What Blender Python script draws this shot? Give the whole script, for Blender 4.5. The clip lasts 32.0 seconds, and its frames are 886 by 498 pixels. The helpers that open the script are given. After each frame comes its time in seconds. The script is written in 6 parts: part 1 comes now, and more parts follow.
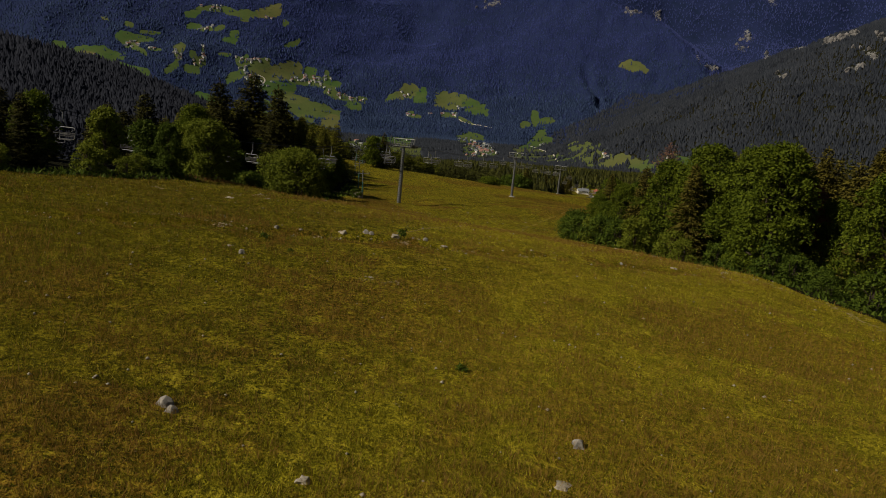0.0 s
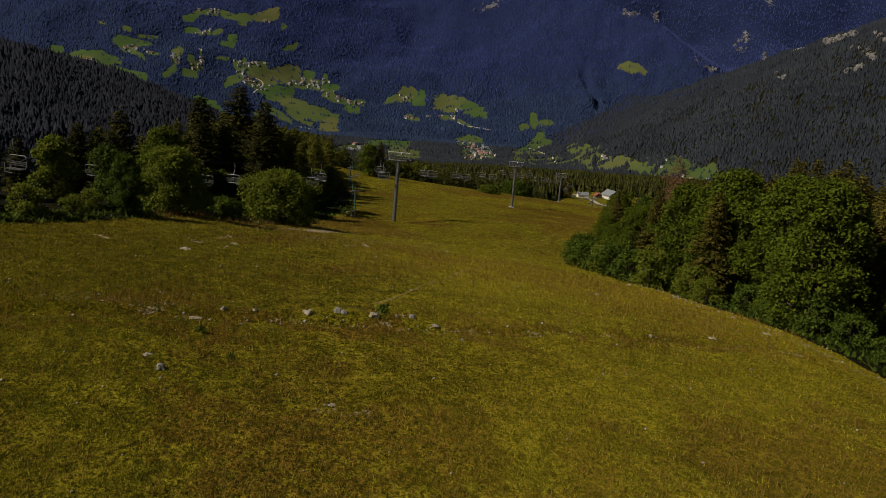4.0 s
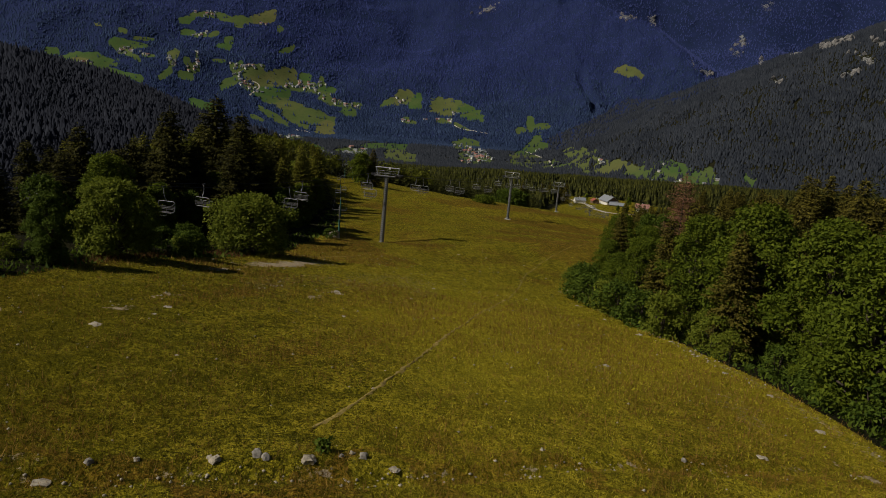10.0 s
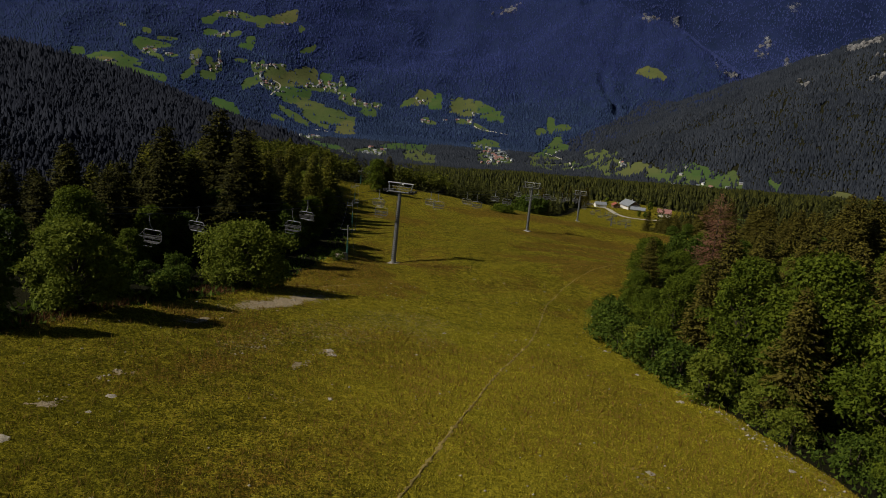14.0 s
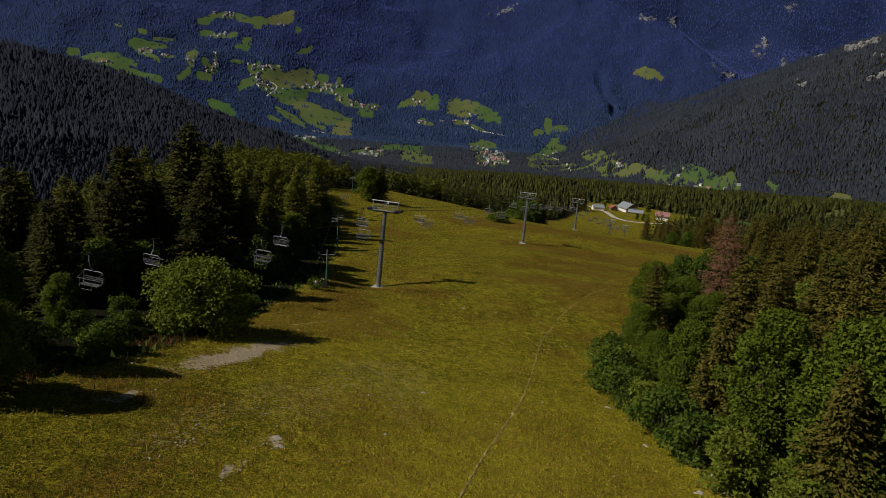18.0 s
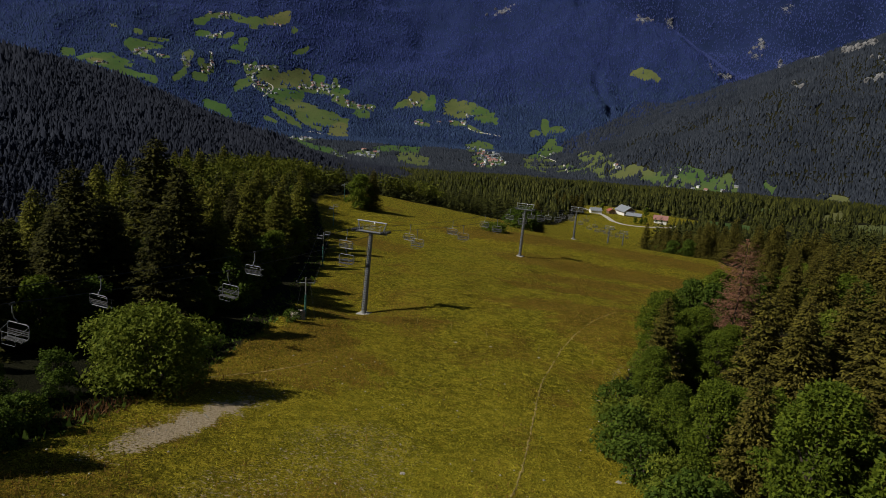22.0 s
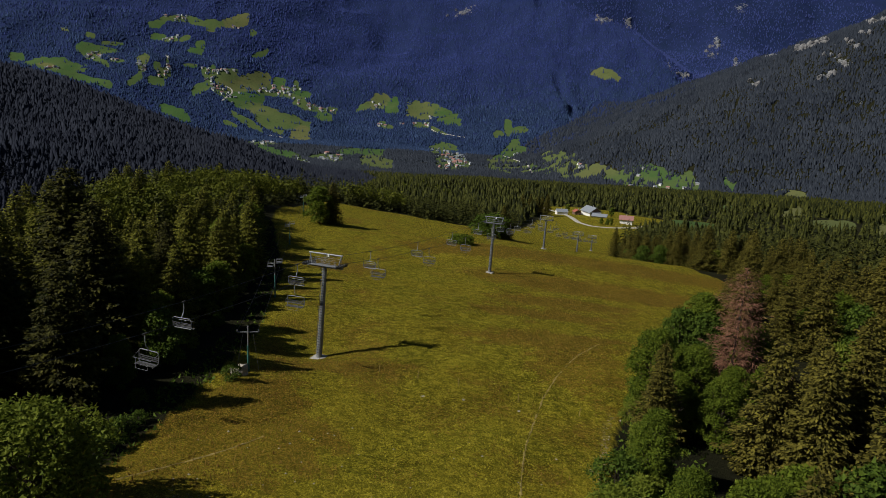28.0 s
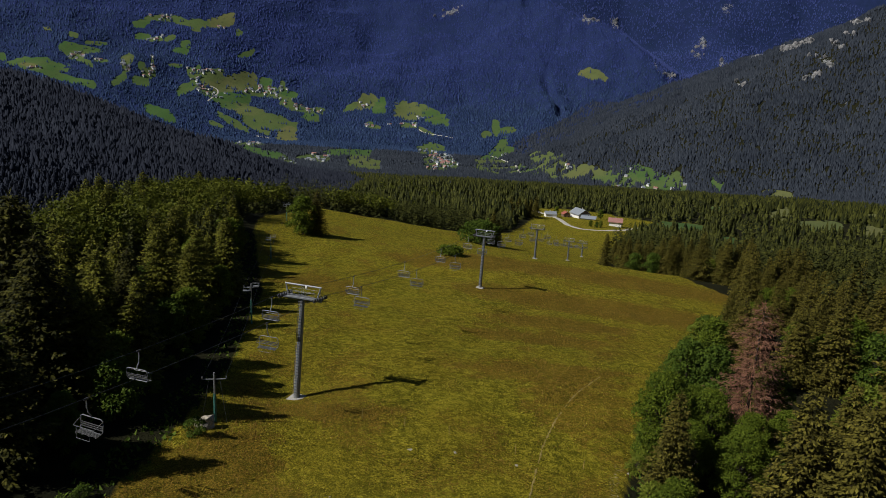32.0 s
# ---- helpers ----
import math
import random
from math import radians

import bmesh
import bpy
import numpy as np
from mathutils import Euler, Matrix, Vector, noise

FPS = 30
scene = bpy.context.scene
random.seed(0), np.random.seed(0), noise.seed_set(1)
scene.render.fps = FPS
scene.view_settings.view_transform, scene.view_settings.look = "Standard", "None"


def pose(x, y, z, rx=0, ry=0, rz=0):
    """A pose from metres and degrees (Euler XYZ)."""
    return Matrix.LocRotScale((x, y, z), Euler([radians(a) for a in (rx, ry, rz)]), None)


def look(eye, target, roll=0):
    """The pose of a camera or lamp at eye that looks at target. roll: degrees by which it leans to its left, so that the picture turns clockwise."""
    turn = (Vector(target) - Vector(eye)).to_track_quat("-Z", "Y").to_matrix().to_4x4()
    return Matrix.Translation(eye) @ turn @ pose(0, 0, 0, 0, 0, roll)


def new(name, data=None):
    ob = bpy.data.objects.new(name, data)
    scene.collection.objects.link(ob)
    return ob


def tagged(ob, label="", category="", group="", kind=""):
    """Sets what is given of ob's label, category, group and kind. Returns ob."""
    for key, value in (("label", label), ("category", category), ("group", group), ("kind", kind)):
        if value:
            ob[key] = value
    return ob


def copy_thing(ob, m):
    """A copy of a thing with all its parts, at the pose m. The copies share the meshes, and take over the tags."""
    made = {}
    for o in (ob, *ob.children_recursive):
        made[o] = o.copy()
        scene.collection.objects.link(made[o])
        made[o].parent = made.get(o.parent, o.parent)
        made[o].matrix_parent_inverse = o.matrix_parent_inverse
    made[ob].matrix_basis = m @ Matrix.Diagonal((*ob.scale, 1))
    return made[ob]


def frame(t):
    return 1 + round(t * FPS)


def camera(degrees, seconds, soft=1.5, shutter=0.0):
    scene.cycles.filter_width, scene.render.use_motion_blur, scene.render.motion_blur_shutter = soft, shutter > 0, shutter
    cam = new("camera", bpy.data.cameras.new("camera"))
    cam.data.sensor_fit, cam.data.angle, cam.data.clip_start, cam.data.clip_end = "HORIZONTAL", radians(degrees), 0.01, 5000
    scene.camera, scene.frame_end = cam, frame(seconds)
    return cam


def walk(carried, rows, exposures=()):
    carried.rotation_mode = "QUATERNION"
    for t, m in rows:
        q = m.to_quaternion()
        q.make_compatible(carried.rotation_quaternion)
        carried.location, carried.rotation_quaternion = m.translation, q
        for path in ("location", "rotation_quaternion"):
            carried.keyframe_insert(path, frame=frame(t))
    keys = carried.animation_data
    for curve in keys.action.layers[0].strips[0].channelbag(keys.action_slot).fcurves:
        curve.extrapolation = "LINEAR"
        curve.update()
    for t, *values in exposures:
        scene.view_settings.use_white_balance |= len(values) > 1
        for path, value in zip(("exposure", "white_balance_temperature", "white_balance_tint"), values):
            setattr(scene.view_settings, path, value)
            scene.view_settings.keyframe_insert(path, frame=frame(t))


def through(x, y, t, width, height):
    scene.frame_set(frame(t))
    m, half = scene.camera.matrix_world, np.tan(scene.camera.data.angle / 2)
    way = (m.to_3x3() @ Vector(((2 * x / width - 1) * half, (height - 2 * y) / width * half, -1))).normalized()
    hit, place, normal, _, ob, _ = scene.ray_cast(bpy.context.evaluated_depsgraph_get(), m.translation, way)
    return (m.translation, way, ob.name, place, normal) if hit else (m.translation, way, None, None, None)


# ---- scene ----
cam = camera(66.3, 32.0, 0.7)
PATH = [
    (0, (0.000, 0.000, 0.000), (-1.0359, 9.6665, -2.3422), 3.55),
    (0.5, (0.009, 0.838, 0.225), (-1.0279, 10.5055, -2.1125), 3.54),
    (1, (-0.088, 1.889, 0.468), (-1.1196, 11.5580, -1.8671), 3.54),
    (1.5, (-0.187, 2.938, 0.646), (-1.2209, 12.6096, -1.6746), 3.44),
    (2, (-0.294, 3.913, 0.897), (-1.3250, 13.5868, -1.4182), 3.44),
    (2.5, (-0.414, 4.806, 1.095), (-1.4470, 14.4805, -1.2162), 3.34),
    (3, (-0.509, 5.686, 1.303), (-1.5412, 15.3598, -1.0083), 3.34),
    (3.5, (-0.558, 6.503, 1.465), (-1.5896, 16.1780, -0.8453), 3.24),
    (5.5, (-0.691, 9.561, 1.853), (-1.7034, 19.2391, -0.4532), 3.33),
    (6, (-0.650, 10.248, 1.987), (-1.6521, 19.9272, -0.3172), 3.43),
    (6.5, (-0.624, 10.872, 2.102), (-1.6268, 20.5528, -0.1965), 3.43),
    (7, (-0.606, 11.520, 2.238), (-1.6058, 21.2023, -0.0550), 3.43),
    (7.5, (-0.624, 12.122, 2.366), (-1.6185, 21.8049, 0.0740), 3.43),
    (8, (-0.649, 12.801, 2.505), (-1.6450, 22.4850, 0.2177), 3.43),
    (8.5, (-0.632, 13.479, 2.666), (-1.6291, 23.1639, 0.3828), 3.43),
    (9, (-0.662, 14.225, 2.827), (-1.6441, 23.9119, 0.5481), 3.43),
    (9.5, (-0.612, 14.892, 2.961), (-1.6005, 24.5807, 0.6914), 3.42),
    (10, (-0.662, 15.670, 3.142), (-1.6463, 25.3589, 0.8727), 3.42),
    (10.5, (-0.777, 16.490, 3.289), (-1.7588, 26.1782, 1.0159), 3.42),
    (11, (-0.898, 17.465, 3.517), (-1.9504, 27.1434, 1.2337), 3.53),
    (11.5, (-0.931, 18.291, 3.760), (-2.1172, 27.9535, 1.4716), 3.62),
    (12, (-0.984, 19.329, 4.013), (-2.2582, 28.9801, 1.7262), 3.72),
    (12.5, (-1.050, 20.341, 4.224), (-2.3148, 29.9938, 1.9388), 3.72),
    (13, (-1.102, 21.418, 4.502), (-2.3597, 31.0717, 2.2137), 3.82),
    (13.5, (-1.112, 22.376, 4.757), (-2.3748, 32.0279, 2.4682), 3.72),
    (14, (-1.156, 23.474, 4.992), (-2.4098, 33.1284, 2.7093), 3.72),
    (14.5, (-1.091, 24.556, 5.156), (-2.3504, 34.2098, 2.8731), 3.62),
    (16.5, (-1.188, 28.659, 6.151), (-2.4223, 38.3171, 3.8730), 3.62),
    (17, (-1.105, 29.781, 6.341), (-2.3349, 39.4401, 4.0642), 3.62),
    (17.5, (-1.053, 30.814, 6.580), (-2.2770, 40.4748, 4.3047), 3.62),
    (18, (-0.989, 31.955, 6.800), (-2.2083, 41.6166, 4.5261), 3.62),
    (18.5, (-0.959, 33.000, 6.999), (-2.1749, 42.6628, 4.7306), 3.62),
    (19, (-1.081, 34.356, 7.189), (-2.2912, 44.0206, 4.9225), 3.62),
    (19.5, (-1.093, 35.407, 7.470), (-2.2984, 45.0717, 5.2035), 3.62),
    (20, (-1.080, 36.525, 7.732), (-2.2799, 46.1895, 5.4617), 3.62),
    (20.5, (-1.126, 37.519, 7.976), (-2.3196, 47.1838, 5.7024), 3.72),
    (21, (-1.159, 38.535, 8.190), (-2.3440, 48.2024, 5.9229), 3.82),
    (21.5, (-1.257, 39.605, 8.330), (-2.4375, 49.2730, 6.0629), 3.72),
    (22, (-1.421, 40.795, 8.395), (-2.5957, 50.4640, 6.1301), 3.72),
    (22.5, (-1.624, 41.942, 8.435), (-2.7943, 51.6116, 6.1717), 3.72),
    (23, (-1.731, 43.036, 8.551), (-2.9013, 52.7060, 6.2873), 3.62),
    (23.5, (-1.786, 43.905, 8.793), (-2.9468, 53.5763, 6.5306), 3.62),
    (24, (-1.907, 44.919, 8.954), (-3.0628, 54.5911, 6.6927), 3.62),
    (24.5, (-1.979, 45.852, 9.101), (-3.1357, 55.5253, 6.8453), 3.61),
    (25, (-2.065, 46.873, 9.184), (-3.2019, 56.5502, 6.9329), 3.51),
    (25.5, (-1.994, 47.520, 9.456), (-3.0088, 57.2114, 7.2116), 3.42),
    (27.5, (-2.601, 51.505, 9.896), (-3.3397, 61.2250, 7.6666), 3.11),
    (28, (-2.673, 52.440, 10.052), (-3.3567, 62.1662, 7.8300), 3.01),
    (28.5, (-2.734, 53.289, 10.338), (-3.3657, 63.0193, 8.1180), 3.11),
    (29, (-2.872, 54.232, 10.580), (-3.4632, 63.9638, 8.3569), 3.11),
    (29.5, (-2.946, 55.076, 10.830), (-3.5123, 64.8110, 8.6128), 3.00),
    (30, (-3.025, 56.032, 11.069), (-3.5550, 65.7677, 8.8489), 3.00),
    (30.5, (-3.138, 57.097, 11.253), (-3.6639, 66.8352, 9.0396), 3.00),
    (31, (-3.262, 58.227, 11.451), (-3.7787, 67.9661, 9.2391), 3.00),
    (31.5, (-3.359, 59.263, 11.682), (-3.8695, 69.0014, 9.4670), 3.00),
    (32, (-3.452, 60.420, 11.941), (-3.9623, 70.1582, 9.7257), 3.00),
]
EXPOSURES = [(0, -0.02, 7250, 10), (10, -0.02, 6750, 10), (16, 0.12, 6450, 10), (24, 0.32, 6150, 10), (32, 0.45, 5950, 10)]
walk(cam, [(t, look(e, g, r)) for t, e, g, r in PATH], EXPOSURES)

# ---- tuning ----
SUN_STRENGTH, SKY_STRENGTH = 3.6, 0.023
GRASS_A, GRASS_B, GRASS_C = (0.158, 0.152, 0.008), (0.300, 0.252, 0.016), (0.285, 0.205, 0.014)
STRAW_A, STRAW_B = (0.125, 0.060, 0.010), (0.260, 0.140, 0.022)
FIELD_A, FIELD_B = (0.046, 0.090, 0.026), (0.110, 0.112, 0.042)
# far forest colours with the blue of the haze put in, stronger further off
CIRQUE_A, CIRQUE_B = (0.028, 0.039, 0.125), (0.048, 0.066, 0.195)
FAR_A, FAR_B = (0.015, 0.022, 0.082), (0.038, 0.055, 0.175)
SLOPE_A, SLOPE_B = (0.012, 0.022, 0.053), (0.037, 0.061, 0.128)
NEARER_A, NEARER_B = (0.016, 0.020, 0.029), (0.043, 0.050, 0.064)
# trees that stand out: kind, which, place, size
STANDOUT_LEFT = (("l", 1, -29.6, 54.5, 0.52), ("l", 2, -33.8, 67.4, 0.87), ("l", 0, -36.5, 78, 0.55), ("s", 0, -48.2, 105.2, 1.05), ("s", 1, -51, 125.5, 1.28), ("s", 3, -43.2, 117.4, 1.04),
                 ("s", 2, -55.2, 86.3, 0.72), ("s", 1, -56.1, 96.6, 0.92), ("s", 0, -44.0, 96.5, 0.74), ("s", 3, -46, 89.5, 0.66), ("s", 1, -48, 82, 0.58), ("s", 0, -50, 75, 0.5),
                 ("l", 1, -37.5, 111, 0.6), ("s", 2, -46, 138, 0.9), ("l", 1, -55, 178, 1.2), ("l", 0, -60, 205, 1.3))
STANDOUT_RIGHT = (("l", 2, 12.5, 96, 0.70), ("l", 0, 13.5, 89, 0.95), ("l", 3, 17, 80, 1.25), ("l", 2, 19, 71, 1.35), ("l", 0, 20.5, 61, 1.25), ("s", 1, 22.5, 44, 0.5),
                  ("s", 0, 26, 53, 0.62), ("l", 3, 18.4, 51, 1.1), ("l", 2, 20.4, 39, 0.85), ("s", 2, 15.5, 118, 0.66), ("l", 2, 17, 127, 1.1), ("s", 1, 25, 114, 0.85))

# ---- daylight ----
SUN_FROM = Vector((-0.91, -0.42, 0.92)).normalized()
world = bpy.data.worlds.new("sky")
scene.world = world
world.use_nodes = True
sky = world.node_tree.nodes.new("ShaderNodeTexSky")
sky.sky_type, sky.sun_disc = "NISHITA", False
sky.sun_elevation, sky.sun_rotation = math.asin(SUN_FROM.z), math.atan2(SUN_FROM.x, SUN_FROM.y)
sky.altitude = 1200
world.node_tree.links.new(sky.outputs[0], world.node_tree.nodes["Background"].inputs[0])
world.node_tree.nodes["Background"].inputs[1].default_value = SKY_STRENGTH
sun = new("sun", bpy.data.lights.new("sun", "SUN"))
sun.data.energy, sun.data.angle, sun.data.color = SUN_STRENGTH, radians(0.6), (1.0, 0.93, 0.80)
sun.matrix_world = look(SUN_FROM * 500, (0, 0, 0))


# ---- materials ----
class Nodes:
    """A short hand for node materials."""

    def __init__(self, name):
        self.mat = bpy.data.materials.new(name)
        self.mat.use_nodes = True
        self.tree = self.mat.node_tree
        self.bsdf = self.tree.nodes["Principled BSDF"]
        self.out = self.tree.nodes["Material Output"]

    def add(self, kind, links=(), **values):
        n = self.tree.nodes.new("ShaderNode" + kind)
        for key, v in values.items():
            if key == "op":
                n.operation = v
            elif key == "mode":
                n.blend_type = v
            elif key == "attribute":
                n.attribute_name = v
            else:
                n.inputs[int(key[1:])].default_value = v
        for i, s in links:
            self.tree.links.new(s, n.inputs[i])
        return n

    def pos(self):
        return self.add("NewGeometry").outputs["Position"]

    def noise(self, scale, detail=4.0, rough=0.55, at=None):
        n = self.tree.nodes.new("ShaderNodeTexNoise")
        n.inputs["Scale"].default_value, n.inputs["Detail"].default_value, n.inputs["Roughness"].default_value = scale, detail, rough
        self.tree.links.new(at or self.pos(), n.inputs["Vector"])
        return n.outputs["Fac"]

    def math(self, op, a, b):
        n = self.tree.nodes.new("ShaderNodeMath")
        n.operation = op
        for i, v in enumerate((a, b)):
            if isinstance(v, (int, float)):
                n.inputs[i].default_value = v
            else:
                self.tree.links.new(v, n.inputs[i])
        return n.outputs[0]

    def span(self, fac, lo, hi):
        n = self.tree.nodes.new("ShaderNodeMapRange")
        n.inputs["From Min"].default_value, n.inputs["From Max"].default_value = lo, hi
        self.tree.links.new(fac, n.inputs["Value"])
        return n.outputs[0]

    def mix(self, fac, a, b, mode="MIX"):
        n = self.tree.nodes.new("ShaderNodeMix")
        n.data_type, n.blend_type = "RGBA", mode
        for i, v in ((0, fac), (6, a), (7, b)):
            if isinstance(v, (int, float)):
                n.inputs[i].default_value = v
            elif isinstance(v, tuple):
                n.inputs[i].default_value = (*v, 1)
            else:
                self.tree.links.new(v, n.inputs[i])
        return n.outputs[2]

    def sward(self, colour, pale=0.4):
        """Mixes the grass colour darker where the region's tone is below 0, paler where it is above."""
        s = self.add("Attribute", attribute="sward").outputs["Fac"]
        colour = self.mix(self.math("MULTIPLY", self.span(s, 0.0, -1.0), 0.65), colour, (0.080, 0.070, 0.003))
        return self.mix(self.math("MULTIPLY", self.span(s, 0.0, 1.0), pale), colour, (0.43, 0.365, 0.026))

    def finish(self, colour, rough=0.8, metal=0.0, bump=None, depth=0.05, strength=0.5):
        if isinstance(colour, tuple):
            self.bsdf.inputs["Base Color"].default_value = (*colour, 1)
        else:
            self.tree.links.new(colour, self.bsdf.inputs["Base Color"])
        if isinstance(rough, (int, float)):
            self.bsdf.inputs["Roughness"].default_value = rough
        else:
            self.tree.links.new(rough, self.bsdf.inputs["Roughness"])
        self.bsdf.inputs["Metallic"].default_value = metal
        self.bsdf.inputs["Specular IOR Level"].default_value = 0.25 if metal == 0 else 0.5
        if bump is not None:
            b = self.tree.nodes.new("ShaderNodeBump")
            b.inputs["Strength"].default_value, b.inputs["Distance"].default_value = strength, depth
            self.tree.links.new(bump, b.inputs["Height"])
            self.tree.links.new(b.outputs[0], self.bsdf.inputs["Normal"])
        return self.mat


def leaf_material(name, dark, light, through=0.25, spread=1.0):
    """Foliage: each leaf or spray has a tone of its own, and some light comes through it."""
    n = Nodes(name)
    island = n.add("NewGeometry").outputs["Random Per Island"]
    tone = n.mix(n.span(island, 0.5 - 0.5 * spread, 0.5 + 0.5 * spread), dark, light)
    whole = n.add("ObjectInfo").outputs["Random"]
    patch = n.span(n.noise(0.35, 2), 0.3, 0.7)
    colour = n.mix(n.math("MULTIPLY", patch, 0.45), tone, dark)
    colour = n.mix(n.math("MULTIPLY", whole, 0.35), colour, tuple(0.5 * (a + b) for a, b in zip(dark, light)))
    n.finish(colour, 0.7)
    n.bsdf.inputs["Specular IOR Level"].default_value = 0.08
    if through:
        t = n.add("BsdfTranslucent")
        n.tree.links.new(colour, t.inputs[0])
        m = n.add("MixShader", x0=through)
        n.tree.links.new(n.bsdf.outputs[0], m.inputs[1])
        n.tree.links.new(t.outputs[0], m.inputs[2])
        n.tree.links.new(m.outputs[0], n.out.inputs[0])
    return n.mat


def hazed_wood(name, dark, light, size=0.006):
    """A wood seen from afar, haze put into its colour: small differences from tree to tree, broad drifts of darker and
    lighter stands.
    """
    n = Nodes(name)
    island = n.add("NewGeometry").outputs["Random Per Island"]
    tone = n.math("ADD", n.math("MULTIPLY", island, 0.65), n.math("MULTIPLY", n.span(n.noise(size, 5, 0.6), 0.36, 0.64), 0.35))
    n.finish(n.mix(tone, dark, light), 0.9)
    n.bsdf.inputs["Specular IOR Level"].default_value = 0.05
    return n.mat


def plain(name, colour, rough=0.6, metal=0.0, scale=6.0, wear=0.25):
    n = Nodes(name)
    f = n.span(n.noise(scale, 5), 0.3, 0.75)
    dark = tuple(c * (1 - wear) for c in colour)
    light = tuple(min(1, c * (1 + wear)) for c in colour)
    return n.finish(n.mix(f, dark, light), rough, metal, n.noise(scale * 6, 3), 0.01, 0.3)


def ground_material():
    n = Nodes("mountain meadow")
    cover = n.add("Attribute", attribute="cover")
    sep = n.tree.nodes.new("ShaderNodeSeparateColor")
    n.tree.links.new(cover.outputs["Color"], sep.inputs[0])
    bare, dry, wood, ripe = sep.outputs[0], sep.outputs[1], sep.outputs[2], cover.outputs["Alpha"]
    fine, mid, big = n.noise(9.0, 5, 0.7), n.noise(0.9, 5, 0.65), n.noise(0.07, 4, 0.6)
    green = n.mix(n.span(mid, 0.42, 0.58), GRASS_A, GRASS_B)
    green = n.mix(n.math("MULTIPLY", n.span(big, 0.4, 0.62), 0.6), green, GRASS_C)
    green = n.mix(n.math("MULTIPLY", n.span(fine, 0.45, 0.75), 0.55), green, tuple(0.6 * c for c in GRASS_A))
    straw = n.mix(n.span(n.noise(2.2, 5, 0.7), 0.35, 0.65), STRAW_A, STRAW_B)
    d = n.span(n.math("ADD", dry, n.math("MULTIPLY", n.math("SUBTRACT", n.noise(1.6, 6, 0.8), 0.5), 2.2)), 0.42, 0.72)
    colour = n.mix(n.math("MULTIPLY", d, 0.85), green, straw)
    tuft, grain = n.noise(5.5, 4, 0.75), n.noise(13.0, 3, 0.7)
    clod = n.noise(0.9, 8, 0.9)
    # shade between tufts put into the colour where the noise is low
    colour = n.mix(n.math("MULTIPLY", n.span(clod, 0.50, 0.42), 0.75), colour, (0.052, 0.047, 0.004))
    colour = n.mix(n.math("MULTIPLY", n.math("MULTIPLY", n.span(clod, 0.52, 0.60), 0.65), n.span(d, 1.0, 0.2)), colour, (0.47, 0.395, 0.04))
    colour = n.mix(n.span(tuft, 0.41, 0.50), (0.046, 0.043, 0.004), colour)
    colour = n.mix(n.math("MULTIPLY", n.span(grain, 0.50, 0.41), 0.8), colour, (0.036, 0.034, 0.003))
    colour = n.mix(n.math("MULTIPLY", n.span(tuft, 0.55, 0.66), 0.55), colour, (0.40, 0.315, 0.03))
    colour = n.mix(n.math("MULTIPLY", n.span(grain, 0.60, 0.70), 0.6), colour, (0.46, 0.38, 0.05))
    colour = n.sward(colour)
    soil = n.mix(n.span(n.noise(5.0, 6, 0.7), 0.35, 0.65), (0.27, 0.205, 0.125), (0.42, 0.345, 0.235))
    b = n.math("ADD", bare, n.math("MULTIPLY", n.math("SUBTRACT", n.noise(3.4, 6, 0.8), 0.5), 2.1))
    colour = n.mix(n.span(b, 0.47, 0.57), colour, soil)
    open_land = n.math("ADD", n.add("Attribute", attribute="meadow").outputs["Fac"], n.math("MULTIPLY", n.math("SUBTRACT", n.noise(0.045, 5, 0.65), 0.5), 0.45))
    field = n.span(open_land, -0.01, 0.04)
    hay = n.mix(n.span(n.math("ADD", ripe, n.math("MULTIPLY", n.math("SUBTRACT", n.noise(0.012, 4, 0.6), 0.5), 0.8)), 0.0, 0.9), FIELD_A, FIELD_B)
    hay = n.mix(n.math("MULTIPLY", n.span(n.noise(0.05, 5, 0.6), 0.55, 0.72), 0.55), hay, (0.045, 0.06, 0.024))
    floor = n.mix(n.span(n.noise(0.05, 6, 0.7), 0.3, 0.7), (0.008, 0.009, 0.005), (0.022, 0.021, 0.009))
    # haze blue put into the forest floor beyond the valley
    hazed_floor = n.mix(n.span(n.noise(0.02, 8, 0.75), 0.3, 0.7), SLOPE_A, tuple(0.4 * (a + b) for a, b in zip(FAR_A, FAR_B)))
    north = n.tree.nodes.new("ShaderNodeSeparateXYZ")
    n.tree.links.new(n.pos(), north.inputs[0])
    floor = n.mix(n.span(north.outputs[1], 2300, 2900), floor, hazed_floor)
    rock = n.mix(n.span(n.noise(0.03, 8, 0.75), 0.3, 0.7), (0.07, 0.075, 0.085), (0.25, 0.25, 0.25))
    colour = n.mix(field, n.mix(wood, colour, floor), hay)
    cliff = n.add("Attribute", attribute="cliff").outputs["Fac"]
    c = n.span(n.math("ADD", n.math("MULTIPLY", cliff, 1.05), n.math("MULTIPLY", n.math("SUBTRACT", n.noise(0.06, 7, 0.8), 0.5), 2.6)), 0.55, 0.65)
    colour = n.mix(c, colour, rock)
    bump = n.math("ADD", n.math("MULTIPLY", tuft, 0.5), n.math("ADD", n.math("MULTIPLY", n.noise(1.3, 5, 0.7), 0.9), n.math("MULTIPLY", grain, 0.22)))
    mat = n.finish(colour, 0.95, 0.0, bump, 0.34, 1.0)
    n.bsdf.inputs["Specular IOR Level"].default_value = 0.04
    return mat


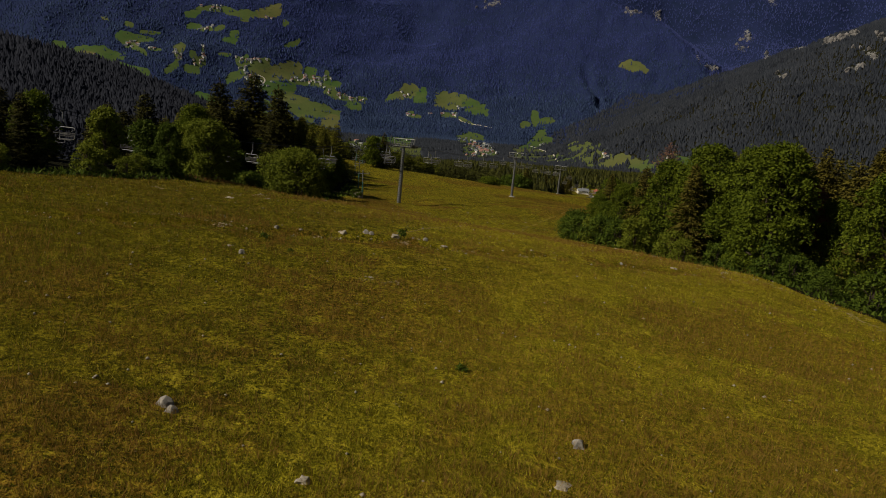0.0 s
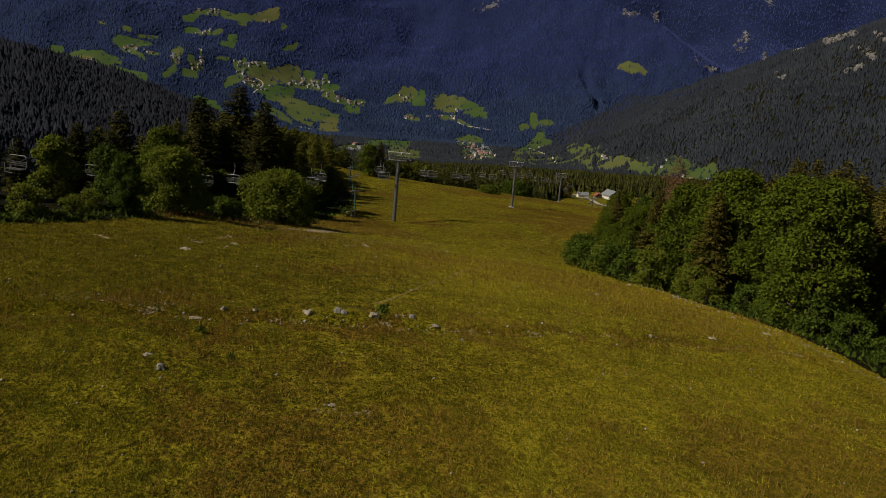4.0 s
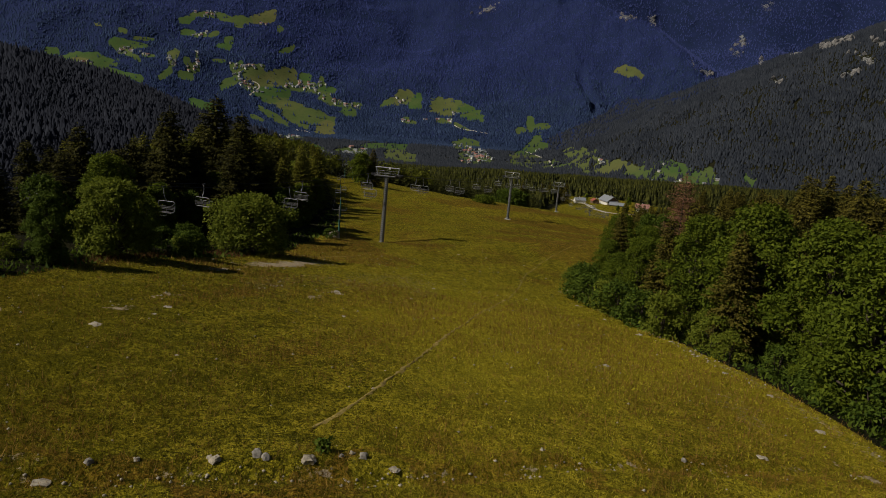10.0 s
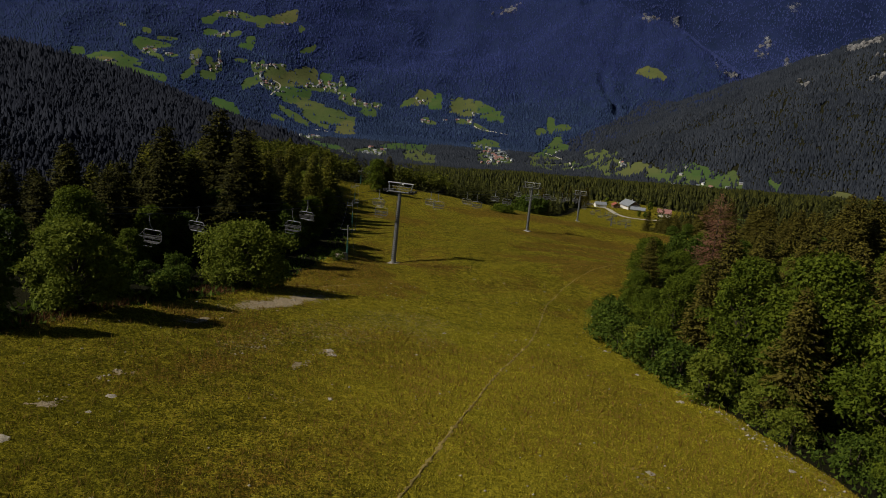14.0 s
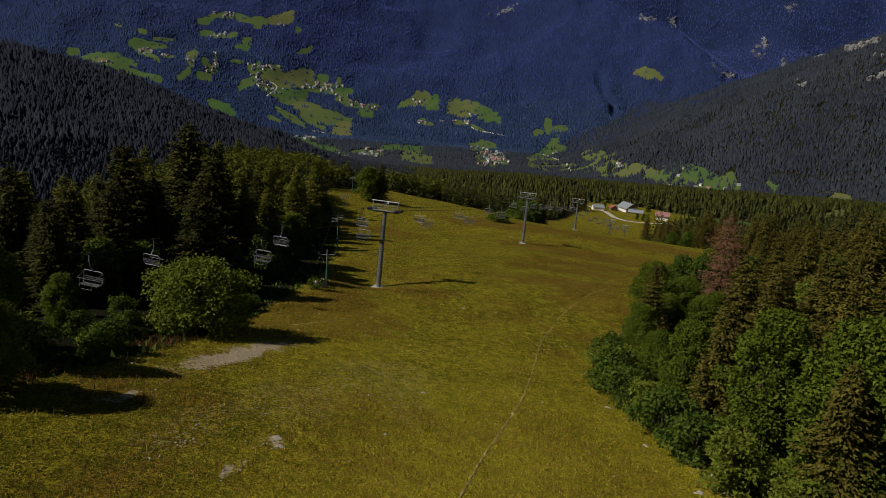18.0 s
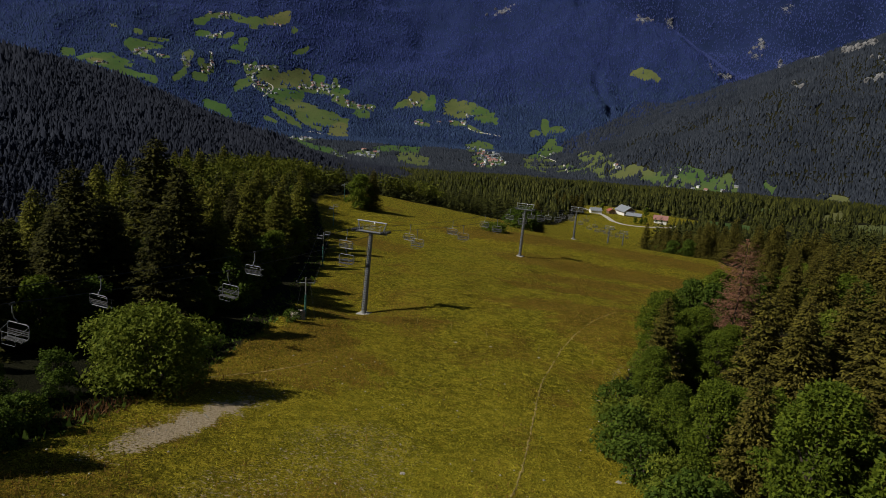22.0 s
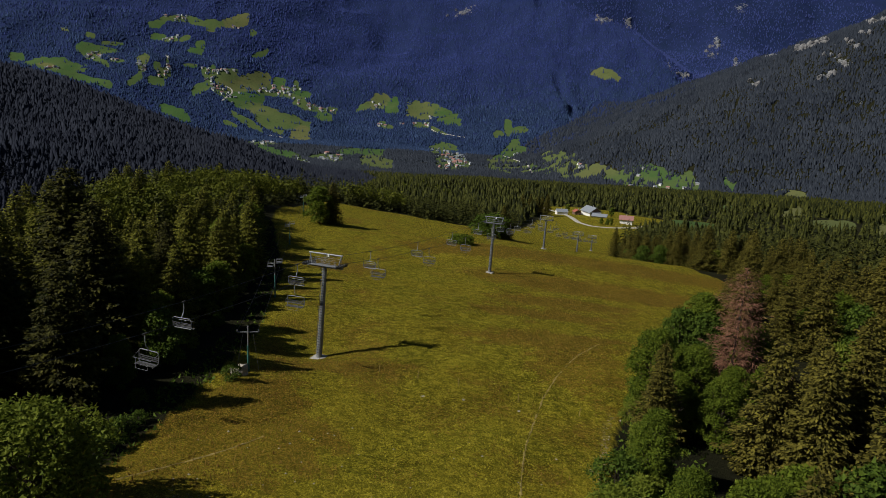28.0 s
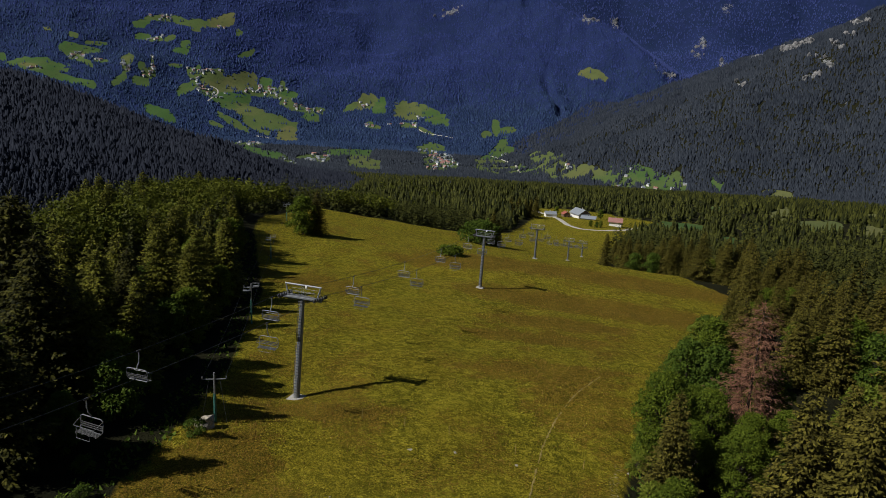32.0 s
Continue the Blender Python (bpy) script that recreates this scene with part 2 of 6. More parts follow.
def grass_blades():
    """Meadow grass: greener and drier by patches, shade between tufts put into the colour, every blade a little
    different.
    """
    n = Nodes("grass blades")
    island = n.add("NewGeometry").outputs["Random Per Island"]
    green = n.mix(island, (0.075, 0.080, 0.005), (0.430, 0.390, 0.026))
    brown = n.mix(island, (0.120, 0.062, 0.008), (0.390, 0.225, 0.028))
    a = n.span(n.noise(0.5, 6, 0.8), 0.52, 0.66)
    b = n.span(n.noise(0.06, 8, 0.75), 0.5, 0.62)
    dry = n.math("MAXIMUM", n.math("MULTIPLY", a, 0.75), n.math("MULTIPLY", b, 0.7))
    colour = n.mix(dry, green, brown)
    colour = n.mix(n.math("MULTIPLY", n.span(n.noise(1.7, 4, 0.65), 0.5, 0.72), 0.3), colour, (0.085, 0.078, 0.006))
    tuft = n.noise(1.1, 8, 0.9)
    # the gaps' shade again, in the blade colour
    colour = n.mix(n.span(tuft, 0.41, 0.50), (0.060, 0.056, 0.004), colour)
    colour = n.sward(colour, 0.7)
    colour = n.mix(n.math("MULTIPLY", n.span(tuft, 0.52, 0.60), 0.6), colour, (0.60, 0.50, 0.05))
    n.finish(colour, 0.6)
    n.bsdf.inputs["Specular IOR Level"].default_value = 0.2
    t = n.add("BsdfTranslucent")
    n.tree.links.new(colour, t.inputs[0])
    m = n.add("MixShader", x0=0.35)
    n.tree.links.new(n.bsdf.outputs[0], m.inputs[1])
    n.tree.links.new(t.outputs[0], m.inputs[2])
    n.tree.links.new(m.outputs[0], n.out.inputs[0])
    return n.mat


GROUND = ground_material()
BARK = plain("bark", (0.075, 0.058, 0.045), 0.9, 0, 9, 0.45)
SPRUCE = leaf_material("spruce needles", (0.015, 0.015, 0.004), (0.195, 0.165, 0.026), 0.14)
# Needles of the left wood: shade put into one colour, sunlight into the next.
FIR_SHADED = leaf_material("dark fir needles", (0.006, 0.008, 0.003), (0.088, 0.082, 0.012), 0.06)
FIR_LIT = leaf_material("green fir needles", (0.016, 0.019, 0.004), (0.235, 0.225, 0.024), 0.12)
DEAD = leaf_material("dead brown needles", (0.10, 0.048, 0.030), (0.29, 0.145, 0.088), 0.05)
LEAF = leaf_material("broad leaves", (0.032, 0.055, 0.005), (0.165, 0.202, 0.017), 0.28)
LEAF_LIGHT = leaf_material("light green leaves", (0.070, 0.098, 0.010), (0.230, 0.255, 0.030), 0.34)
LEAF_DEEP = leaf_material("deep green leaves", (0.025, 0.049, 0.007), (0.122, 0.168, 0.018), 0.26)
LEAF_RED = leaf_material("reddened leaves", (0.10, 0.035, 0.015), (0.22, 0.075, 0.03), 0.2)
# haze is part of each belt's colour, bluest in the cirque
NEARER_WOOD = hazed_wood("conifers across the valley", NEARER_A, NEARER_B)
# the ridge flank's shade and haze, put into the trees' colour
RIDGE_WOOD = hazed_wood("dusky trees of the near ridge", (0.012, 0.014, 0.023), (0.029, 0.033, 0.046), 0.02)
SLOPE_WOOD = hazed_wood("conifers of the lower mountain", SLOPE_A, SLOPE_B)
FAR_WOOD = hazed_wood("distant conifers", FAR_A, FAR_B)
CIRQUE_WOOD = hazed_wood("conifers of the cirque behind", CIRQUE_A, CIRQUE_B)
MID_WOOD = leaf_material("conifers of the middle distance", (0.006, 0.009, 0.003), (0.078, 0.080, 0.014), 0.08)
MID_LEAF = leaf_material("leafy trees of the middle distance", (0.030, 0.042, 0.004), (0.150, 0.155, 0.014), 0.2)
BLADE = grass_blades()
STRAW = leaf_material("dry grass stalks", (0.15, 0.082, 0.017), (0.37, 0.235, 0.060), 0.3)
BRACKEN = leaf_material("brown bracken", (0.065, 0.030, 0.012), (0.20, 0.10, 0.036), 0.2)
STEEL = plain("galvanised steel", (0.21, 0.215, 0.22), 0.6, 0.4, 8, 0.3)
STEEL_PALE = plain("pale worn steel tube", (0.15, 0.153, 0.157), 0.55, 0.3, 9, 0.25)
STEEL_DARK = plain("dark steel", (0.07, 0.07, 0.075), 0.55, 0.5, 10, 0.3)
ROPE = plain("steel rope", (0.05, 0.05, 0.055), 0.5, 0.6, 30, 0.2)
GREEN_PAINT = plain("weathered green paint", (0.045, 0.15, 0.12), 0.55, 0.1, 7, 0.3)
SEAT = plain("grey seat slats", (0.04, 0.04, 0.042), 0.5, 0, 12, 0.3)
CONCRETE = plain("concrete", (0.36, 0.34, 0.31), 0.9, 0, 7, 0.3)
STONE = plain("limestone", (0.34, 0.30, 0.235), 0.9, 0, 9, 0.4)
STONE_GREY = plain("lichened grey stone", (0.26, 0.24, 0.21), 0.9, 0, 9, 0.45)
OLD_WALL = plain("greyed village render", (0.40, 0.38, 0.35), 0.9, 0, 0.5, 0.3)
WHITE_WALL = plain("whitewashed render", (0.74, 0.72, 0.67), 0.9, 0, 1.5, 0.12)
WOOD_WALL = plain("weathered larch boards", (0.17, 0.11, 0.07), 0.85, 0, 3, 0.35)
ROOF_GREY = plain("grey sheet roof", (0.26, 0.28, 0.31), 0.5, 0.2, 2, 0.2)
ROOF_RED = plain("red roof tiles", (0.30, 0.095, 0.065), 0.8, 0, 3, 0.3)
ROOF_PINK = plain("faded red sheet roof", (0.30, 0.15, 0.13), 0.7, 0, 1.2, 0.2)
GLASS = plain("dark window glass", (0.02, 0.025, 0.03), 0.08, 0, 2, 0.1)
GRAVEL = plain("pale gravel", (0.42, 0.39, 0.34), 0.95, 0, 2, 0.25)
LAMP_GLASS = plain("milky lamp glass", (0.85, 0.85, 0.8), 0.3, 0, 2, 0.03)


# ---- mesh helpers ----
def mesh(name, verts, faces, material, parent=None, label="", smooth=False):
    """One mesh object from arrays of vertices and of equal-sided faces."""
    verts, faces = np.asarray(verts, np.float32).reshape(-1, 3), np.asarray(faces, np.int32)
    me = bpy.data.meshes.new(name)
    k = faces.shape[1]
    me.vertices.add(len(verts))
    me.vertices.foreach_set("co", verts.ravel())
    me.loops.add(faces.size)
    me.loops.foreach_set("vertex_index", faces.ravel())
    me.polygons.add(len(faces))
    me.polygons.foreach_set("loop_start", np.arange(0, faces.size, k, dtype=np.int32))
    if smooth:
        me.polygons.foreach_set("use_smooth", np.ones(len(faces), bool))
    me.update(calc_edges=True)
    me.validate()
    me.materials.append(material)
    ob = new(name, me)
    if parent:
        ob.parent = parent
    return tagged(ob, label)


def part(name, bm, material, parent, label=""):
    """Links a bmesh as one mesh object under a thing or part."""
    me = bpy.data.meshes.new(name)
    bm.to_mesh(me)
    bm.free()
    me.materials.append(material)
    ob = new(name, me)
    ob.parent = parent
    return tagged(ob, label)


def box(bm, x0, y0, z0, x1, y1, z1, bevel=0.0):
    m = Matrix.Translation(((x0 + x1) / 2, (y0 + y1) / 2, (z0 + z1) / 2)) @ Matrix.Diagonal((x1 - x0, y1 - y0, z1 - z0, 1))
    made = bmesh.ops.create_cube(bm, size=1, matrix=m)
    if bevel:
        edges = list({e for v in made["verts"] for e in v.link_edges})
        bmesh.ops.bevel(bm, geom=edges, offset=bevel, segments=1, affect="EDGES")
    return bm


def boxes(*rows, bevel=0.0):
    bm = bmesh.new()
    for r in rows:
        box(bm, *r, bevel=bevel)
    return bm


def tube(bm, points, radii, sides=7, closed=False):
    """A round bar along points; radii: one number, or one for each point."""
    points = [Vector(p) for p in points]
    radii = [radii] * len(points) if isinstance(radii, (int, float)) else radii
    rings = []
    for i, p in enumerate(points):
        if closed:
            d = points[(i + 1) % len(points)] - points[i - 1]
        else:
            d = points[min(i + 1, len(points) - 1)] - points[max(i - 1, 0)]
        d.normalize()
        a = d.cross(Vector((0, 0, 1)))
        a = d.cross(Vector((1, 0, 0))) if a.length < 0.1 else a
        a.normalize()
        b = d.cross(a)
        rings.append([bm.verts.new(p + radii[i] * (a * math.cos(6.2832 * k / sides) + b * math.sin(6.2832 * k / sides))) for k in range(sides)])
    pairs = list(zip(rings, rings[1:])) + ([(rings[-1], rings[0])] if closed else [])
    for r, s in pairs:
        for k in range(sides):
            bm.faces.new((r[k], r[(k + 1) % sides], s[(k + 1) % sides], s[k]))
    if not closed:
        bm.faces.new(rings[0][::-1])
        bm.faces.new(rings[-1])
    return bm


def thing(name, label, category, group="", kind="", at=None):
    ob = tagged(new(name), label, category, group, kind)
    ob.empty_display_size = 0.3
    if at is not None:
        ob.matrix_basis = at
    return ob


def ground_z(x, y):
    return float(height(x, y))


# ---- the lie of the land ----
NEAR_Y = (-80, 0, 15, 30, 45, 60, 80, 100, 120, 140, 180, 225, 295, 360, 430, 600, 880, 1300, 1900, 2900)
NEAR_P = (-4.0, -6.3, -7.3, -8.0, -9.7, -12.6, -16.6, -20.4, -22.9, -24.1, -29.4, -35.2, -41.4, -54.5, -65.0, -92.0, -120, -151, -212, -228)
NEAR_Q = (-0.03, -0.05, -0.06, -0.08, -0.085, -0.09, -0.07, -0.07, -0.07, -0.01, -0.04, -0.06, -0.07, -0.11, -0.13, -0.06, -0.02, 0, 0, 0)


def smooth_knots(y, xs, vs):
    """A smooth curve through knots (Catmull-Rom tangents)."""
    xs, vs = np.asarray(xs, float), np.asarray(vs, float)
    m = np.gradient(vs, xs)
    y = np.clip(y, xs[0], xs[-1])
    i = np.clip(np.searchsorted(xs, y) - 1, 0, len(xs) - 2)
    h = xs[i + 1] - xs[i]
    s = (y - xs[i]) / h
    return ((2 * s**3 - 3 * s**2 + 1) * vs[i] + (s**3 - 2 * s**2 + s) * h * m[i]
            + (3 * s**2 - 2 * s**3) * vs[i + 1] + (s**3 - s**2) * h * m[i + 1])


def soft_max(a, b, k):
    h = np.clip(0.5 + 0.5 * (a - b) / k, 0, 1)
    return b * (1 - h) + a * h + k * h * (1 - h)


def waves(x, y, size, seed, octaves=4):
    """Cheap rolling noise, from -1 to 1 or so."""
    rng = np.random.RandomState(seed)
    out, amp, f = 0, 1.0, 1.0 / size
    for _ in range(octaves):
        for _ in range(3):
            a, p, q = rng.uniform(0, 6.283), rng.uniform(0, 6.283), rng.uniform(0, 6.283)
            out = out + amp / 3 * np.sin(6.283 * f * (x * np.cos(a) + y * np.sin(a)) + p + 1.3 * np.sin(6.283 * f * 0.6 * (y * np.cos(a) - x * np.sin(a)) + q))
        amp, f = amp * 0.5, f * 2.1
    return out


def ridge(x, y, crest, slope):
    """The height of a mountain flank that falls from a crest line."""
    best = np.full(np.shape(x), -1e9)
    for (x0, y0, z0), (x1, y1, z1) in zip(crest, crest[1:]):
        dx, dy = x1 - x0, y1 - y0
        s = np.clip(((x - x0) * dx + (y - y0) * dy) / (dx * dx + dy * dy), 0, 1)
        d = np.hypot(x - x0 - s * dx, y - y0 - s * dy)
        best = np.maximum(best, z0 + s * (z1 - z0) - slope * d)
    return best


RIGHT_CREST = ((390, 3537, -78), (720, 3177, 71), (926, 2960, 184), (1048, 2808, 233), (1178, 2583, 297), (1247, 2429, 355), (2300, 1900, 640), (2900, 1000, 700))
LEFT_CREST = ((-421, 1542, -166), (-454, 1379, -132), (-479, 1298, -104), (-576, 1215, -62), (-669, 1142, -20), (-738, 1072, 9), (-881, 950, 49), (-1700, 300, 300))
SPUR_CREST = ((349, 3138, -112), (321, 3344, 8), (260, 3845, 238), (173, 4327, 520), (93, 4730, 874))

# the shoulder of the central mountain; behind it the slope falls into a gorge
SHOULDER_CREST = ((219, 4499, 646), (349, 4340, 572), (503, 4203, 503), (668, 3997, 414), (782, 3752, 285), (817, 3580, 179), (860, 3395, 66))
GULLY = ((281, 3699), (299, 3493), (332, 3411), (336, 3245))


def off_line(x, y, line):
    """Signed distance from a line of places (positive on its right) and the share of the way along it."""
    best, share = np.full(np.shape(x), 1e9), np.zeros(np.shape(x))
    for k, ((x0, y0), (x1, y1)) in enumerate(zip(line, line[1:])):
        dx, dy = x1 - x0, y1 - y0
        n = math.hypot(dx, dy)
        q = np.clip(((x - x0) * dx + (y - y0) * dy) / n**2, 0, 1)
        d = np.hypot(x - x0 - q * dx, y - y0 - q * dy)
        side = np.where((x - x0) * dy - (y - y0) * dx > 0, 1, -1)
        closer = d < np.abs(best)
        best, share = np.where(closer, d * side, best), np.where(closer, (k + q) / (len(line) - 1), share)
    return best, share


def behind_shoulder(x, y):
    """Metres behind the shoulder's crest, towards the gorge."""
    return -off_line(x, y, [p[:2] for p in SHOULDER_CREST])[0]


def height(x, y):
    """The height of the ground at a place or at arrays of places."""
    x, y = np.asarray(x, float), np.asarray(y, float)
    near = smooth_knots(y, NEAR_Y, NEAR_P) + smooth_knots(y, NEAR_Y, NEAR_Q) * np.clip(x, np.interp(y, (100, 190), (-38, -90)), 120)
    near = near - 0.42 * np.maximum(0, -x - np.interp(y, (150, 260, 420), (72, 100, 112))) * np.clip((1500 - y) / 800, 0, 1) - 0.16 * np.maximum(0, x - 130) * np.clip((1200 - y) / 600, 0, 1)
    near = near - 0.16 * np.maximum(0, -x - 44) * np.clip((175 - y) / 60, 0, 1)
    near = soft_max(near, -235 + 0 * x, 40)
    fine = np.clip(1 - np.hypot(x, y - 60) / 900, 0, 1)
    near = near + fine * (0.10 * waves(x, y, 9, 3, 3) + (0.35 * waves(x, y, 47, 5, 2) + 0.22 * waves(x, y, 17, 8, 2)) * np.clip((y - 60) / 80, 0, 1))
    near = near - 1.7 * np.exp(-(((x + 26) / 8) ** 2 + ((y - 136) / 9) ** 2))
    near = near + 5.0 * np.exp(-(((x + 92) / 26) ** 2 + ((y - 240) / 55) ** 2))
    near = near - 0.025 * np.maximum(0, -x - 2) * np.interp(y, (28, 40, 47, 57), (0, 1, 1, 0))
    # eroded step across the slope
    step = y - 35.3 - 0.46 * x - 0.3 * np.sin(x / 2.3)
    near = near - np.interp(x, (-22, -17, 9, 14), (0, 1, 1, 0)) * (0.24 * np.exp(-((step / 0.45) ** 2)) - 0.10 * np.exp(-(((step - 0.9) / 0.7) ** 2)))
    # low swell that crosses the piste beyond the second pylon
    near = near + 1.6 * np.exp(-((y - 250 + 0.25 * x) / 22) ** 2) * np.exp(-((x - 20) / 70) ** 2)
    far = np.clip((np.hypot(x, y) - 900) / 1500, 0, 1)
    up = np.maximum(0, y - 2850 + 120 * np.sin(x / 420.0) + 0.02 * np.abs(x))
    mount = -225 + 0.30 * up + 0.00010 * up**2 * 1.15
    mount = mount + 0.16 * np.maximum(0, -x - 700) * np.clip(up / 900, 0, 1)
    mount = mount - 150 * np.exp(-((x - 850) / 420) ** 2) * np.clip(up / 600, 0, 1)
    mount = mount + far * 40 * waves(x, y, 900, 11, 3) * np.clip(up / 500, 0.15, 1)
    gorge = np.clip(behind_shoulder(x, y), 0, 450)
    mount = mount - 0.30 * gorge + 0.9 * np.maximum(0, y - 4450) * (gorge > 60)
    z = soft_max(near, np.where(y > 2300, mount, -400 + 0 * x), 30)
    for crest, slope in ((RIGHT_CREST, 0.50), (LEFT_CREST, 0.42), (SPUR_CREST, 0.62), (SHOULDER_CREST, 0.66)):
        z = soft_max(z, ridge(x, y, crest, slope) + far * 11 * waves(x, y, 330, 17, 3), 30)
    aside, along = off_line(x, y, GULLY)
    return z - 75 * np.sin(3.1416 * np.clip(along, 0.02, 0.98)) ** 0.6 * np.exp(-((aside / 24) ** 2)) * (np.abs(aside) < 200)


# ---- what covers the land ----
LEFT_Y = (-60, 0, 30, 53, 90, 118, 147, 189, 260, 330, 420, 446, 600, 800, 900)
LEFT_X = (-44, -38, -33, -28.5, -29, -31, -36, -46, -72, -90, -98, -22, 22, 56, 60)
RIGHT_Y = (-60, 20, 31, 46, 58, 72, 93, 105, 120, 140, 170, 210, 256, 400, 520, 640, 760, 880, 930)
RIGHT_X = (26, 20, 18, 16, 16, 13, 8.5, 9, 12, 19, 31, 52, 72, 58, 84, 118, 160, 215, 215)
# far meadows: centre, the two half axes, and how ripe the grass stands (0 green, 1 hay)
FIELDS_NORTH = ((-2293, 3205, 40, 5, 13, -19, 0.1), (-2078, 3162, 137, 9, 37, -49, 0.15), (-2101, 3133, 53, 1, 14, -22, 0.8), (-1962, 3101, 71, -4, 11, -19, 0.1), (-1831, 3080, 88, -17, 9, -16, 0.1),
        (-1953, 3322, 100, 20, 9, -17, 0.1), (-1984, 3278, 36, -5, 5, -9, 0.1), (-1886, 3227, 50, -21, 9, -15, 0.3), (-1920, 3390, 37, 25, 4, -7, 0.4), (-2172, 3408, 32, -10, 4, -7, 0.9),
        (-2030, 3386, 23, -1, 11, -19, 0.4), (-1800, 3614, 36, 25, 7, -16, 0.2), (-1784, 3663, 17, 22, 6, -13, 0.3), (-1652, 3721, 43, 1, 15, -21, 0.2))
FIELDS_UPLAND = ((-1566, 3735, 80, 29, 9, -22, 0.3), (-1462, 3822, 51, 63, 12, -49, 0.8), (-1548, 3690, 27, 9, 5, -13, 0.3), (-1352, 3786, 16, 15, 9, -24, 0.2), (-1771, 3551, 38, 14, 8, -16, 0.1),
        (-1627, 3560, 27, 19, 4, -10, 0.4), (-1542, 3539, 22, 10, 8, -20, 0.2), (-1541, 3482, 41, 5, 11, -26, 0.1), (-1267, 3646, 25, 50, 5, -16, 0.3), (-1706, 3277, -2, 58, 36, -53, 0.5),
        (-1629, 3254, 13, 12, 8, -11, 0.2), (-1680, 3143, 12, 49, 13, -15, 0.2), (-1593, 3181, 39, 13, 7, -16, 0.2), (-1509, 3356, 33, 13, 2, -5, 0.4))
FIELDS_VILLAGE = ((-1410, 3240, 29, 48, 18, -23, 0.2), (-1411, 3376, 10, 17, 6, -15, 0.2), (-1346, 3353, 30, 22, 3, -9, 0.4), (-1319, 3354, 49, 47, 6, -17, 0.4), (-1242, 3387, 82, 106, 27, -44, 0.7),
        (-1119, 3497, 31, 10, 9, -27, 0.1), (-1211, 3266, 72, 49, 19, -38, 0), (-1096, 3414, 48, 25, 7, -21, 0.3), (-1031, 3502, 13, 5, 5, -17, 0.3), (-978, 3447, 44, 4, 9, -29, 0.1),
        (-1191, 3196, 48, 1, 8, -22, 0.2), (-1090, 3191, 81, -17, 11, -64, 0.55), (-978, 3131, 124, -21, 7, -71, 0.35), (-1023, 3069, 81, -57, 10, -29, 0.3))
FIELDS_MIDDLE = ((-869, 3027, 47, -12, 40, -136, 0.8), (-1124, 3064, 88, -44, -1, -20, 0.3), (-1184, 3018, 33, -6, 5, -12, 0.3), (-968, 3346, 34, -20, 5, -18, 0.3), (-832, 3272, 41, -3, 11, -44, 0.2),
        (-809, 3375, 26, -2, 4, -16, 0.3), (-773, 2390, 118, -122, 48, -145, 0), (-1431, 3008, 73, -20, 19, -41, 0), (-591, 3460, 52, 24, 5, -55, 0.7), (-525, 3420, 32, 6, 13, -79, 0.1),
        (-666, 3410, 30, 17, 4, -20, 0.3), (-377, 3397, 68, -14, 13, -100, 0.6), (-246, 3323, 63, -42, 8, -86, 0.2), (-312, 3425, 43, -35, 3, -28, 0.4))
FIELDS_VALLEY = ((-540, 3226, 21, 1, 4, -23, 0.3), (-269, 3151, 41, -55, 3, -31, 0.4), (48, 3139, 20, -11, 9, -77, 0.3), (93, 3124, 35, 8, 0, -31, 0.3), (-1, 3092, 22, 10, 1, -30, 0.3),
        (-502, 2580, 79, 57, 28, -141, 0.1), (-390, 2256, 63, -63, 37, -206, 0.5), (-609, 2339, 20, 57, 12, -47, 0.3), (-222, 2923, 59, 3, 6, -73, 0.3), (39, 2798, 50, 164, -1, -161, 0.2),
        (45, 2396, 75, -71, -3, -245, 0.5), (86, 2929, 33, -11, 0, -30, 0.2), (191, 2329, 31, -196, -14, -196, 0.5), (132, 2239, 35, -73, -3, -64, 0.3))
FIELDS_EAST = ((241, 2210, 12, -55, -8, -83, 0.5), (277, 2006, 55, -60, -4, -38, 0.65), (412, 1840, 46, -81, -7, -35, 0.1), (434, 1686, 34, 6, -25, -97, 0.3), (643, 1581, 29, -18, -9, -25, 0.8),
        (484, 1186, 19, 7, -37, -89, 0.85), (508, 1092, 35, 7, -13, -29, 0.6), (624, 1165, 41, 47, -62, -114, 0.9), (376, 1174, 10, 5, -7, -21, 0.4), (524, 3637, 65, -46, -3, -38, 0.7),
        (551, 1700, 8, -18, -4, -15, 0.3), (248, 912, 42, 26, -15, -53, 0.2), (287, 852, 13, 0, -8, -23, 0.2))
# villages: centre, two half axes and the number of houses
HAMLETS_WEST = ((-1950, 3276, 37, 3, 13, -22, 14), (-1735, 3701, 51, 35, 9, -20, 11), (-1695, 3545, 37, 10, 6, -12, 8), (-1689, 3221, 23, -8, 12, -24, 10), (-1606, 3315, 4, 4, 32, -67, 7),
        (-1587, 3243, 22, 22, 10, -22, 9), (-2041, 3102, 38, -1, 6, -10, 6), (-1412, 3324, 20, 5, 28, -41, 12), (-1350, 3379, 50, 43, 5, -12, 14), (-1316, 3242, 52, -9, 11, -28, 18),
        (-1158, 3388, 28, 32, 8, -24, 9), (-1108, 3453, 60, 9, 5, -15, 10), (-1039, 3413, 90, -16, 8, -27, 14))
